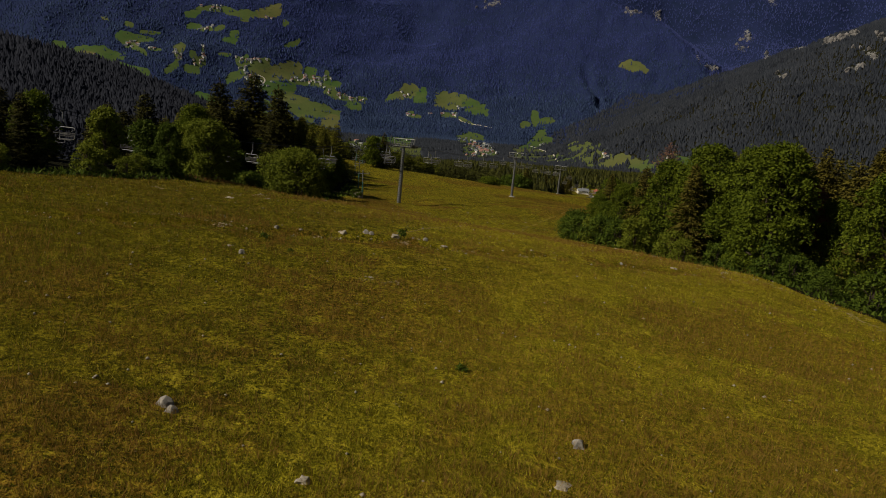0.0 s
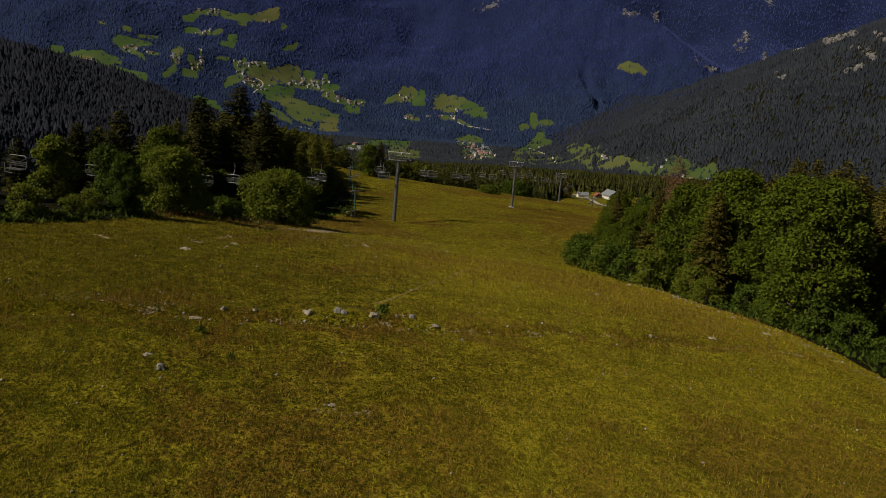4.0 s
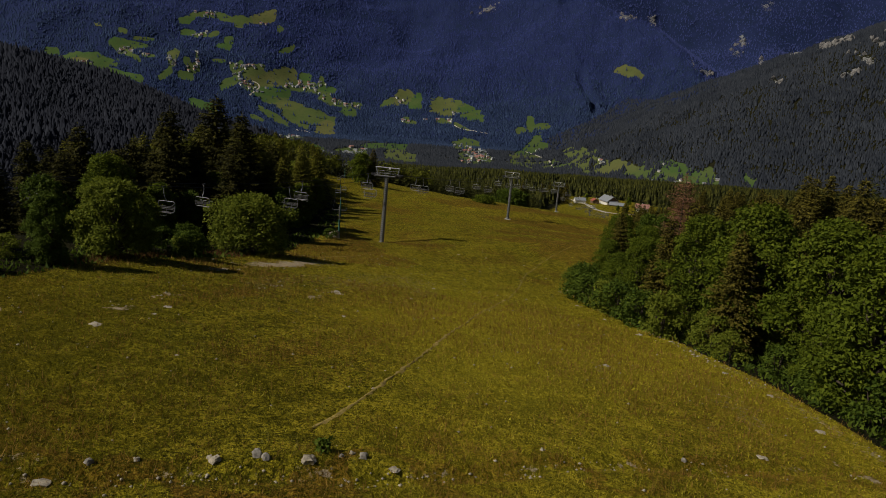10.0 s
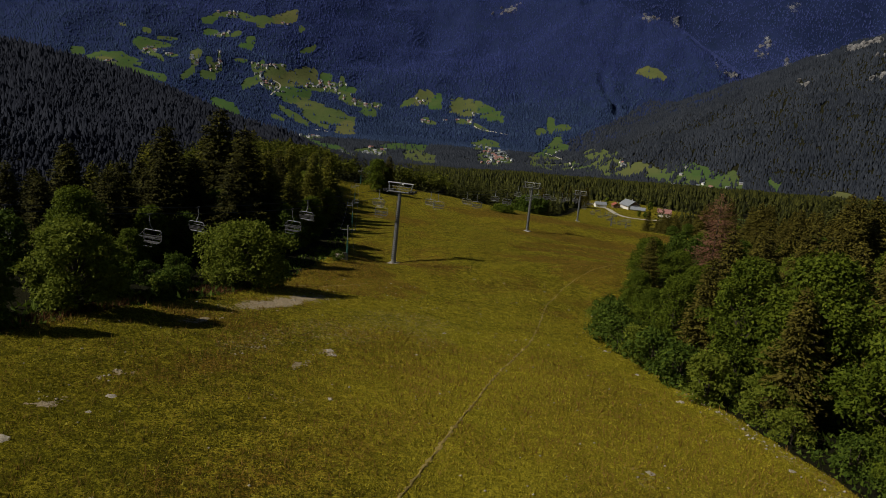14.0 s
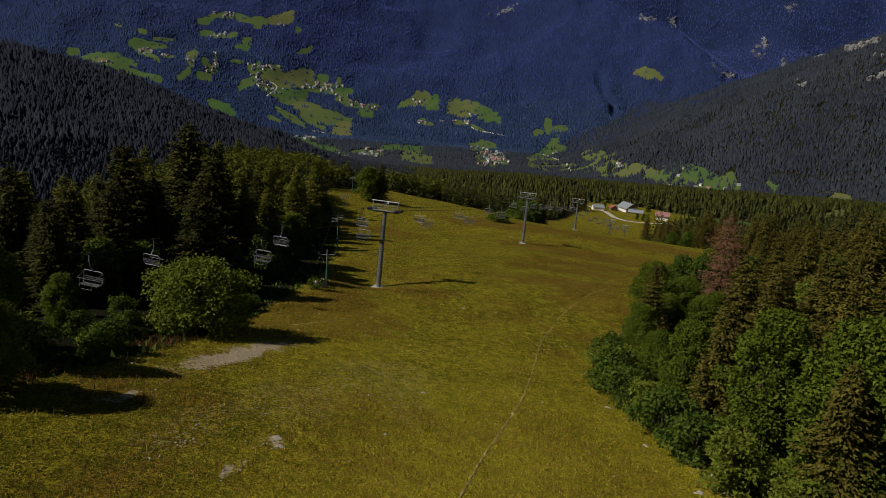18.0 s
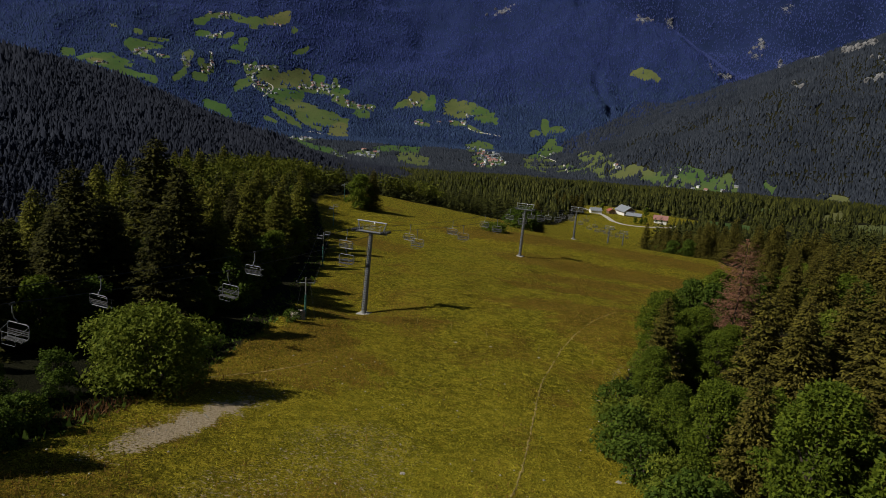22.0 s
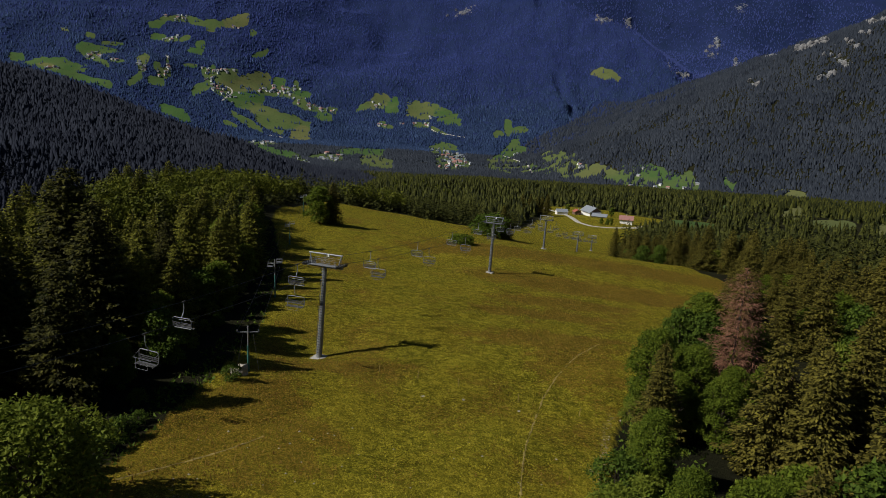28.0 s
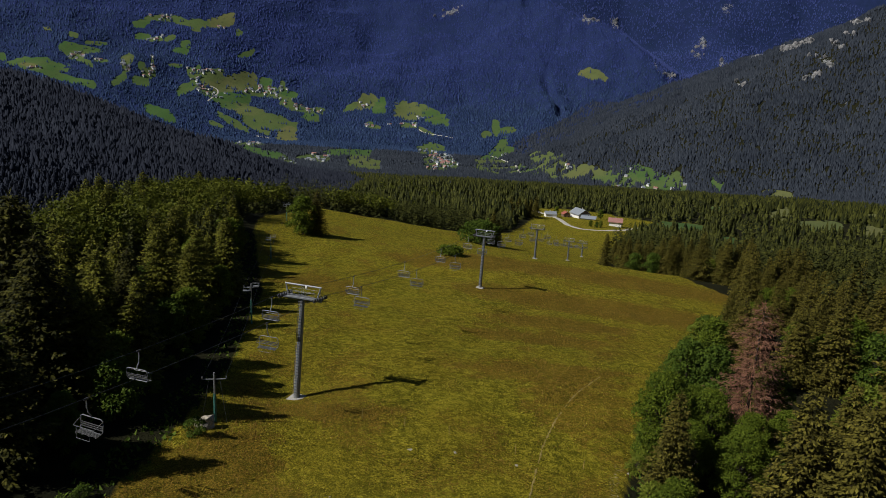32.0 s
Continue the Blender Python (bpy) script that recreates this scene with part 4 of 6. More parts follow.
def clumps(places, tall, n, leaf, rng):
    """Round-crowned trees in one mesh: each a lumpy dome of leaf sprays."""
    d = unit(rng.normal(size=(len(places) * n, 3)))
    d[:, 2] = np.abs(d[:, 2]) * 1.15 - 0.3
    high = np.repeat(tall, n)
    lump = 1 + 0.25 * np.sin(4 * d[:, 0] + high * 9) * np.cos(5 * d[:, 1] + high * 5)
    base = np.repeat(places, n, 0) + d * (high * 0.36 * lump * rng.uniform(0.7, 1.08, len(d)))[:, None] + np.array([0, 0, 1]) * (0.55 * high)[:, None]
    along = unit(rng.normal(size=d.shape) + d * 0.3)
    return leaflets(base, along, unit(np.cross(along, d)), leaf * rng.uniform(0.55, 1.35, len(d)), leaf * rng.uniform(0.55, 1.2, len(d)))


def scatter(count, seed, near, far, left, right, power=1.0):
    """Places round the start of the way, between two distances and two bearings, on wooded land."""
    rng = np.random.RandomState(seed)
    a = np.radians(rng.uniform(left, right, count))
    r = near * (far / near) ** (rng.uniform(0, 1, count) ** power)
    x, y = r * np.sin(a), r * np.cos(a)
    hedges = (meadow(x, y) > 0.03) & (waves(x, y, 75, 53, 3) > 0.40) & (rng.uniform(0, 1, count) < 0.22) & (np.hypot(x, y) > 1500)
    groves = (meadow(x, y) > 0.03) & (x > 0) & (y < 2500) & (y > 1100) & (waves(x, y, 110, 57, 3) > 0.16) & (rng.uniform(0, 1, count) < 0.75)
    keep = wooded(x, y) | hedges | groves
    x, y = x[keep], y[keep]
    return np.stack([x, y, height(x, y) - 0.6], -1), rng


places, rng = scatter(320000, 71, 1000, 5150, -46, 37, 0.72)
away = np.hypot(places[:, 0], places[:, 1])
on_left = ridge(places[:, 0], places[:, 1], LEFT_CREST, 0.42) > places[:, 2] - 45
on_right = ridge(places[:, 0], places[:, 1], RIGHT_CREST, 0.50) > places[:, 2] - 45
keep = (away > 1250) | on_left
places, away, on_left, on_right = places[keep], away[keep], on_left[keep], on_right[keep]
tall = rng.uniform(8, 14, len(places)) * (1 + 0.2 * waves(places[:, 0], places[:, 1], 160, 41, 2)) * np.interp(away, (1300, 1700, 2600, 3000), (1.2, 1.0, 0.95, 1.0))
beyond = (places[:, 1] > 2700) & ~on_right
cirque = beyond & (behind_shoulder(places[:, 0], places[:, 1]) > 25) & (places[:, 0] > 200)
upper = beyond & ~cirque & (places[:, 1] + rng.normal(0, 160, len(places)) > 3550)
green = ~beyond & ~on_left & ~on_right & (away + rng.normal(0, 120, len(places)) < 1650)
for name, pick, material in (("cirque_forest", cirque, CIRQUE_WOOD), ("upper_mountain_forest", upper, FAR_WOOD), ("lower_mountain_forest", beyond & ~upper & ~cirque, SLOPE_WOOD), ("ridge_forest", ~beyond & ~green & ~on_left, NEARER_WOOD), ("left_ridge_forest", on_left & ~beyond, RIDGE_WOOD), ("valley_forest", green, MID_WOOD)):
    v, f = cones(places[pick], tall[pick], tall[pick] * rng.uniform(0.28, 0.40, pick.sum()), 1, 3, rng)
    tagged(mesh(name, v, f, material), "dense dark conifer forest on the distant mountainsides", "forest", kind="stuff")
# the flank of the near ridge, small dense trees
places, rng = scatter(34000, 73, 520, 1300, -47, -12, 0.8)
round_ones = rng.uniform(0, 1, len(places)) + 0.35 * waves(places[:, 0], places[:, 1], 90, 47, 3) > 0.55
fir = places[~round_ones]
tall = rng.uniform(7, 14, len(fir))
v, f = cones(fir, tall, tall * rng.uniform(0.24, 0.36, len(fir)), 3, 5, rng)
tagged(mesh("ridge_side_conifers", v, f, RIDGE_WOOD), "dense conifers on the flank of the near ridge, shade and haze in their colour", "forest", kind="stuff")
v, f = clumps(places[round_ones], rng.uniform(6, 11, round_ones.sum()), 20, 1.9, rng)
tagged(mesh("ridge_side_leafy_trees", v, f, RIDGE_WOOD), "round-crowned trees on the flank of the near ridge, shade and haze in their colour", "forest", kind="stuff")

places, rng = scatter(23000, 72, 190, 1350, -48, 38, 0.85)
away, bearing = np.hypot(places[:, 0], places[:, 1]), np.degrees(np.arctan2(places[:, 0], places[:, 1]))
band = places[:, 0] - np.interp(places[:, 1], RIGHT_Y, RIGHT_X)
places = places[~((band > 0) & (band < 22) & (places[:, 1] < 430)) & ~piste(places[:, 0], places[:, 1], -6) & ((bearing > -12) | (away < 520))]
kind = rng.uniform(0, 1, len(places)) + 0.22 * waves(places[:, 0], places[:, 1], 110, 31, 2) + 0.22 * ((places[:, 0] < -70) & (places[:, 1] < 480)) - 0.3 * (places[:, 0] > -60)
away = np.hypot(places[:, 0], places[:, 1])


def sprayed(places, n, coarse, rng):
    """Conifers built of single sprays round a stem, in one mesh."""
    tall = (8 + 15 * rng.uniform(0, 1, len(places)) ** 1.3) * (1 + 0.15 * waves(places[:, 0], places[:, 1], 30, 44, 2))
    tall = np.where(places[:, 0] < -30, np.minimum(tall, canopy(places[:, 0], places[:, 1]) * rng.uniform(0.7, 1.0, len(places))), tall)
    wide = rng.uniform(0.17, 0.25, len(places)) * tall
    f_up = np.tile(((np.arange(n) + 0.5) / n) ** 1.2, len(places)) * 0.97 + 0.02
    turn = rng.uniform(0, 6.283, len(f_up))
    out = np.stack([np.cos(turn), np.sin(turn), rng.uniform(-0.55, -0.1, len(f_up))], -1)
    reach = np.repeat(wide, n) * (1 - f_up) ** 0.8 * rng.uniform(0.45, 1.2, len(f_up)) + 0.2
    base = np.repeat(places, n, 0) + np.array([0, 0, 1]) * (np.repeat(tall, n) * f_up)[:, None] + out * (0.6 * reach)[:, None]
    side = np.stack([-np.sin(turn), np.cos(turn), rng.uniform(-0.5, 0.5, len(f_up))], -1)
    tip = base + out * (0.35 * coarse * reach + 0.2)[:, None]
    half = side * ((0.17 * reach + 0.16) * coarse)[:, None]
    v = np.stack([base - half, base + half, tip], 1)
    v[:, :2, 2] += rng.uniform(-0.1, 0.35, (len(base), 2))
    return v.reshape(-1, 3), np.arange(3 * len(base)).reshape(-1, 3)


for lo, hi, n, coarse in ((0, 330, 170, 1.0), (330, 640, 70, 1.6)):
    v, f = sprayed(places[(kind < 0.88) & (away >= lo) & (away < hi)], n, coarse, rng)
    tagged(mesh("conifer_forest", v, f, MID_WOOD), "tall dark green conifer wood on the lower slopes", "forest", kind="stuff")
fir = places[(kind < 0.88) & (away >= 640)]
tall = rng.uniform(8, 20, len(fir)) * rng.uniform(0.8, 1.08, len(fir))
v, f = cones(fir, tall, rng.uniform(2.8, 4.4, len(fir)), 5, 6, rng)
tagged(mesh("conifer_forest_beyond", v, f, MID_WOOD), "tall dark green conifer wood round the far meadow", "forest", kind="stuff")
oak = places[kind >= 0.88]
tall = rng.uniform(9, 14, len(oak)) * np.where(oak[:, 0] < -60, 1.25, 1.0)
tall = np.where(oak[:, 0] < -30, np.minimum(tall, canopy(oak[:, 0], oak[:, 1]) * 1.1), tall)
close = np.hypot(oak[:, 0], oak[:, 1]) < 300
for pick, n, leaf in ((close, 430, 0.62), (~close, 110, 1.2)):
    v, q = clumps(oak[pick], tall[pick], n, leaf, rng)
    tagged(mesh("leafy_forest", v, q, MID_LEAF), "round-crowned leafy trees among the conifers", "forest", kind="stuff")

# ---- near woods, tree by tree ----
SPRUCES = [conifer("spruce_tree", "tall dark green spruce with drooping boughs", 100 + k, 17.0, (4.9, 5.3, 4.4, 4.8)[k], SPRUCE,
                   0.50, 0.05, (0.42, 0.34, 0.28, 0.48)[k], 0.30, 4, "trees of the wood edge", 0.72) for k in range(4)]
# firs left of the piste: one stock coloured for shade, one for sun
SHADED_FIRS = [conifer("fir_tree", "tall fir with drooping boughs, shade put into its needle colour", 120 + k, 17.0, (5.1, 5.5, 4.7)[k], FIR_SHADED,
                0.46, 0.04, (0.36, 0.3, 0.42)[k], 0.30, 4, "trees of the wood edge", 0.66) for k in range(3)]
LIT_FIRS = [conifer("fir_tree", "olive-green fir with drooping boughs, sunlight put into its needle colour", 130 + k, 17.0, (4.7, 5.0)[k], FIR_LIT,
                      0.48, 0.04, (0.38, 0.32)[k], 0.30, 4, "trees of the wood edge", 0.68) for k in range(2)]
LEAFY = [leafy("leafy_tree", "full green broadleaf tree at the wood's edge", 200 + k, 9.0, (3.3, 2.9, 3.5, 3.0)[k], (LEAF, LEAF_LIGHT, LEAF_DEEP, LEAF)[k],
               20, 4600, 0.37, 0.10, 1, "trees of the wood edge") for k in range(4)]
FULL_LEAFY = [leafy("leafy_tree", "full green broadleaf tree with dense fine foliage at the wood's edge", 220 + k, 9.0, (3.3, 3.1, 3.5)[k], (LEAF, LEAF_DEEP, LEAF)[k],
                    52, 21000, 0.185, 0.06, 1, "trees of the wood edge") for k in range(3)]
BUSHES = [leafy("bush", "dense leafy green bush at the wood's edge", 300 + k, 3.2, (2.1, 1.8)[k], (LEAF_DEEP, LEAF_LIGHT)[k], 10, 2200, 0.21, 0.04, 3, "bushes of the wood edge") for k in range(2)]
USED = set()
TAKEN = []


def plant(stock, k, x, y, size, sink=0.15, turn=None):
    ob = stock[k % len(stock)]
    turn = (x * 37 + y * 53) % 360 if turn is None else turn
    TAKEN.append((x, y))
    if ob.name in USED:
        return another(ob, x, y, turn, size, sink)
    USED.add(ob.name)
    return stand(ob, x, y, turn, size, sink)


# the dead spruce in the wood
dead = conifer("dead_spruce", "dead rust-brown spruce standing in the green wood", 555, 16.0, 5.0, DEAD, 0.36, 0.08, 0.12, 0.40, 3, "", 0.6, 0.26)
stand(dead, 27.2, 131.5, 20, 1.05, 0.2)
TAKEN.append((27.2, 131.5))
for k, x, y, size in ((0, 25.2, 124.5, 0.85), (2, 22.4, 119.5, 0.9), (3, 29.0, 126.0, 0.85), (2, 21.6, 127.0, 0.95), (1, 26.5, 117.0, 0.8)):
    plant(FULL_LEAFY, k, x, y, size)
# single trees that stand out: kind, which, place, size
for stock, k, x, y, size in STANDOUT_LEFT + STANDOUT_RIGHT:
    plant({"s": SPRUCES if x > 0 else SHADED_FIRS, "l": FULL_LEAFY if x > 0 or y < 120 else LEAFY, "b": BUSHES}[stock], k, x, y, size)


def lift_line(y):
    return -24.3 - 0.292 * (135.8 - y)


def fill(seed, count, x0, x1, y0, y1, test, sizes, leafy_share, clear, growth):
    rng = np.random.RandomState(seed)
    made = 0
    for _ in range(count * 14):
        x, y = rng.uniform(x0, x1), rng.uniform(y0, y1)
        if made >= count:
            break
        if not test(x, y) or abs(x - lift_line(y)) < 6.2 or any(math.hypot(x - a, y - b) < clear for a, b in TAKEN):
            continue
        made += 1
        if rng.uniform() < leafy_share:
            plant(FULL_LEAFY if seed == 3 and y < 140 else LEAFY, rng.randint(4), x, y, rng.uniform(*sizes) * (0.3 + 0.75 * growth(x, y)))
        else:
            # left side: needles coloured for sun beyond y 118, for shade before
            plant(SPRUCES if x > 0 else LIT_FIRS if y > 118 else SHADED_FIRS, rng.randint(4), x, y, rng.uniform(*sizes) * growth(x, y))


def left_of(y):
    return float(np.interp(y, LEFT_Y, LEFT_X))


def right_of(y):
    return float(np.interp(y, RIGHT_Y, RIGHT_X))


def left_growth(x, y):
    return float(canopy(x, y)) / 17


def right_growth(x, y):
    return float(np.interp(x - right_of(y), (2, 8, 20, 40), (0.58, 0.68, 0.86, 1.04)))


fill(3, 34, 8, 60, 24, 215, lambda x, y: 2.6 < x - right_of(y) < 9, (0.9, 1.15), 0.75, 3.0, right_growth)
fill(2, 150, 12, 110, 20, 250, lambda x, y: 7 < x - right_of(y) < 52, (0.85, 1.1), 0.34, 3.6, right_growth)
fill(4, 56, -90, -30, 60, 245, lambda x, y: (4.5 if y < 105 else 5.5) < left_of(y) - x < 19, (0.8, 1.05), 0.42, 3.1, left_growth)
fill(6, 18, -64, -34, 82, 150, lambda x, y: (6 if y < 125 else 13) < left_of(y) - x < 28, (0.85, 1.12), 0.1, 3.5, left_growth)
fill(1, 74, -130, -30, 50, 285, lambda x, y: 14 < left_of(y) - x < 70, (0.75, 1.12), 0.32, 5.0, left_growth)
fill(5, 14, -70, -34, 18, 56, lambda x, y: 3 < left_of(y) - x < 26, (0.9, 1.1), 0.4, 4.6, left_growth)
fill(7, 60, 50, 130, 205, 430, lambda x, y: 2.0 < x - right_of(y) < 24, (0.85, 1.15), 0.3, 4.4, lambda x, y: 0.9)
# bushes along both edges
rng = np.random.RandomState(9)
for y in np.arange(30, 215, 3.1):
    x = right_of(y) + rng.uniform(0.9, 2.6)
    plant(BUSHES, rng.randint(2), x, y + rng.uniform(-1, 1), rng.uniform(0.45, 1.0))
for y in np.arange(38, 215, 4.2):
    if 76 < y < 92:
        continue
    x = left_of(y) - rng.uniform(1.2, 4.0) - (4 if y > 110 else 0)
    plant(BUSHES, rng.randint(2), x, y + rng.uniform(-1.5, 1.5), rng.uniform(0.4, 0.85))

# rounder shrubs that lean out over the rubble at the foot of the wood
for k, x, y, size in ((0, 8.0, 92.5, 1.35), (0, 8.6, 88.0, 1.2), (1, 9.6, 84.0, 1.1), (0, 10.3, 80.5, 1.25), (1, 7.9, 97.5, 1.1), (0, 11.4, 76.0, 1.1), (1, 12.4, 71.5, 1.2), (0, 9.2, 104.0, 1.2)):
    plant(BUSHES, k, x, y, size)

# the great bush beside the bare track
big = leafy("great_bush", "broad round-crowned green bush beside the bare track", 777, 6.9, 5.0, LEAF_LIGHT, 46, 15000, 0.25, 0.10, 5, "", 1.22)
stand(big, -29.8, 87.6, 40, 1.0, 0.2)
# a broad sunlit tree at the corner of the wood
corner = leafy("leafy_tree", "broad sunlit yellow-green tree at the wood's corner", 778, 6.4, 3.4, LEAF_LIGHT, 40, 15000, 0.21, 0.10, 1, "trees of the wood edge", 1.15)
stand(corner, -29.6, 61.5, 15, 0.92, 0.2)
# scrub behind the bare track
for k, x, y, size in ((0, -33.5, 81.7, 0.6), (1, -31.2, 76.5, 0.55), (0, -36.0, 85.0, 0.8), (1, -30.0, 72.0, 0.6), (0, -34.8, 77.5, 0.75), (0, -33.0, 70.5, 0.8), (1, -27.6, 91.5, 0.35), (0, -28.7, 117.2, 0.6)):
    plant(BUSHES, k, x, y, size)
# a tree with reddened leaves
red = leafy("red_leaved_tree", "small broadleaf tree with rust-red autumn leaves", 556, 7.5, 1.5, LEAF_RED, 10, 900, 0.4, 0.35, 1)
stand(red, 21.5, 52.0, 0, 1.0, 0.2)
# lone trees in the far meadow
lone = leafy("leafy_tree", "lone leafy tree on the open piste", 560, 13.0, 5.2, LEAF, 20, 5200, 0.55, 0.04, 1)
stand(lone, -59.5, 270, 0, 0.95, 0.2)
plant(SPRUCES, 1, -56.0, 274, 0.85)
clump = leafy("bush", "dark rounded bush clump beside the lift line", 561, 9.0, 7.5, LEAF_DEEP, 22, 4200, 0.7, 0.04, 4)
stand(clump, -3.2, 386, 0, 1.3, 0.3)
plant(SPRUCES, 0, 3.4, 389, 1.0)
plant(SPRUCES, 2, 6.0, 391, 0.8)
for k, x, y, size in ((0, 38, 790, 1.35), (3, 46, 800, 1.2), (1, 57, 795, 1.45), (2, 52, 806, 1.2), (0, 30, 800, 1.3)):
    plant(SPRUCES, k, x, y, size)
for k, x, y, size in ((0, 110, 752, 0.75), (2, 116, 750, 0.7), (1, 121, 756, 0.8), (3, 140, 868, 1.2), (1, 88, 872, 1.1)):
    plant(LEAFY, k, x, y, size)
low = leafy("bush", "low heather mound on the open piste", 562, 3.4, 5.2, LEAF, 16, 2600, 0.5, 0.02, 4)
stand(low, -11.5, 268, 0, 1.0, 0.4)


# ---- chairlift ----
ROPE_GAUGE = 2.3
PYLONS = ((-76.2, -42.0, 14.0), (-53.1, 37.0, 8.7), (-24.3, 135.8, 12.4), (-2.3, 223.1, 12.8), (16.6, 293.3, 10.4), (39.8, 380.2, 9.2), (55.3, 438.2, 7.4))


def pylon_heads():
    return [Vector((x + 0.027 * h, y + 0.10 * h, ground_z(x, y) + h)) for x, y, h in PYLONS]


HEADS = pylon_heads()


def line_turn(i):
    a, b = HEADS[max(i - 1, 0)], HEADS[min(i + 1, len(HEADS) - 1)]
    return math.degrees(math.atan2(-(b.x - a.x), b.y - a.y))


def pylon(x, y, h, turn, lean):
    """A tubular lift pylon; local y runs along the rope."""
    p = thing("lift_pylon", "grey galvanised chairlift pylon on a concrete foot", "lift pylon", "chairlift pylons", at=pose(x, y, ground_z(x, y), 0, 0, turn))
    tilt = Matrix.Translation((0, 0, 0)) @ Matrix.Rotation(-lean, 4, "X")

    def put(name, bm, material, parent=p, label=""):
        bm.transform(tilt)
        return part(name, bm, material, parent, label)

    part("foot", boxes((-0.95, -0.95, -1.0, 0.95, 0.95, 0.16), bevel=0.08), CONCRETE, p, "pale concrete foot")
    put("pole", tube(bmesh.new(), [(0, 0, 0), (0, 0, 0.5 * h), (0, 0, h - 0.1)], [0.40, 0.34, 0.28], 14), STEEL)
    bm = bmesh.new()
    for sx in (-0.27, 0.27):
        tube(bm, [(sx, -0.50, 0.8), (sx, -0.42, h)], 0.03, 4)
    k = 0.9
    while k < h - 0.1:
        tube(bm, [(-0.27, -0.50 + 0.08 * k / h, k), (0.27, -0.50 + 0.08 * k / h, k)], 0.045, 5)
        k += 0.36
    put("ladder", bm, STEEL_DARK, p, "dark steel ladder")
    g = ROPE_GAUGE
    put("cross_beam", boxes((-g - 0.25, -0.20, h - 0.15, g + 0.25, 0.20, h + 0.17), bevel=0.03), STEEL)
    bm = bmesh.new()
    for sx in (-1, 1):
        tube(bm, [(sx * (g - 0.35), 0, h + 0.1), (sx * (g + 0.05), 0, h + 1.6)], 0.09, 6)
    tube(bm, [(-g - 0.15, 0, h + 1.6), (g + 0.15, 0, h + 1.6)], 0.11, 6)
    put("lifting_frame", bm, STEEL)
    bm = bmesh.new()
    for sx in (-0.16, 0.16):
        tube(bm, [(sx, -0.1, h), (sx, -0.1, h + 1.7)], 0.02, 4)
    for k in range(6):
        tube(bm, [(-0.16, -0.1, h + 0.2 + 0.28 * k), (0.16, -0.1, h + 0.2 + 0.28 * k)], 0.016, 4)
    put("top_ladder", bm, STEEL)
    put("walkway", boxes((-g, -0.75, h + 0.10, g, -0.28, h + 0.14), (-g, 0.28, h + 0.10, g, 0.75, h + 0.14)), STEEL)
    for sy in (-0.75, 0.75):
        bm = bmesh.new()
        for q in range(5):
            sx = -g * 0.85 + q * g * 0.85 / 2
            tube(bm, [(sx, sy, h + 0.12), (sx, sy, h + 1.0)], 0.018, 4)
        for zz in (0.55, 1.0):
            tube(bm, [(-g * 0.85, sy, h + zz), (g * 0.85, sy, h + zz)], 0.018, 4)
        put("railing", bm, STEEL)
    for sx in (-1, 1):
        bm = box(bmesh.new(), sx * g - 0.05, -1.55, h + 0.02, sx * g + 0.05, 1.55, h + 0.2)
        train = put("sheave_train", bm, STEEL_DARK)
        for q in range(6):
            yy = -1.4 + 0.56 * q
            w = tube(bmesh.new(), [(sx * g - 0.07 + sx * 0.1, yy, h + 0.27), (sx * g + 0.07 + sx * 0.1, yy, h + 0.27)], 0.21, 12)
            put("sheave", w, STEEL_DARK, train)
    put("lamp", boxes((0.35, -0.15, h + 1.3, 0.55, 0.05, h + 1.6), bevel=0.02), LAMP_GLASS, p, "small pale lamp box")
    return p


for i, (x, y, h) in enumerate(PYLONS):
    pylon(x, y, h, line_turn(i), 0.105)


def rope_point(side, i, s):
    """A place on the haul rope between pylons i and i + 1; side: -1 or 1."""
    pts = []
    for k in (i, i + 1):
        a = radians(line_turn(k))
        pts.append(HEADS[k] + Vector((math.cos(a), math.sin(a), 0)) * side * (ROPE_GAUGE + 0.1) + Vector((0, 0, 0.5)))
    p = pts[0].lerp(pts[1], s)
    p.z -= 4 * s * (1 - s) * (0.00032 if i == 1 else 0.00016) * (pts[1] - pts[0]).length ** 2
    return p


for side in (-1, 1):
    pts = [rope_point(side, i, k / 14) for i in range(len(HEADS) - 1) for k in range(14)] + [rope_point(side, len(HEADS) - 2, 1)]
    bm = tube(bmesh.new(), pts, 0.03, 5)
    me = bpy.data.meshes.new("haul_rope")
    bm.to_mesh(me)
    bm.free()
    me.materials.append(ROPE)
    tagged(new("haul_rope", me), "taut dark steel haul rope of the chairlift", "cable", "haul ropes")


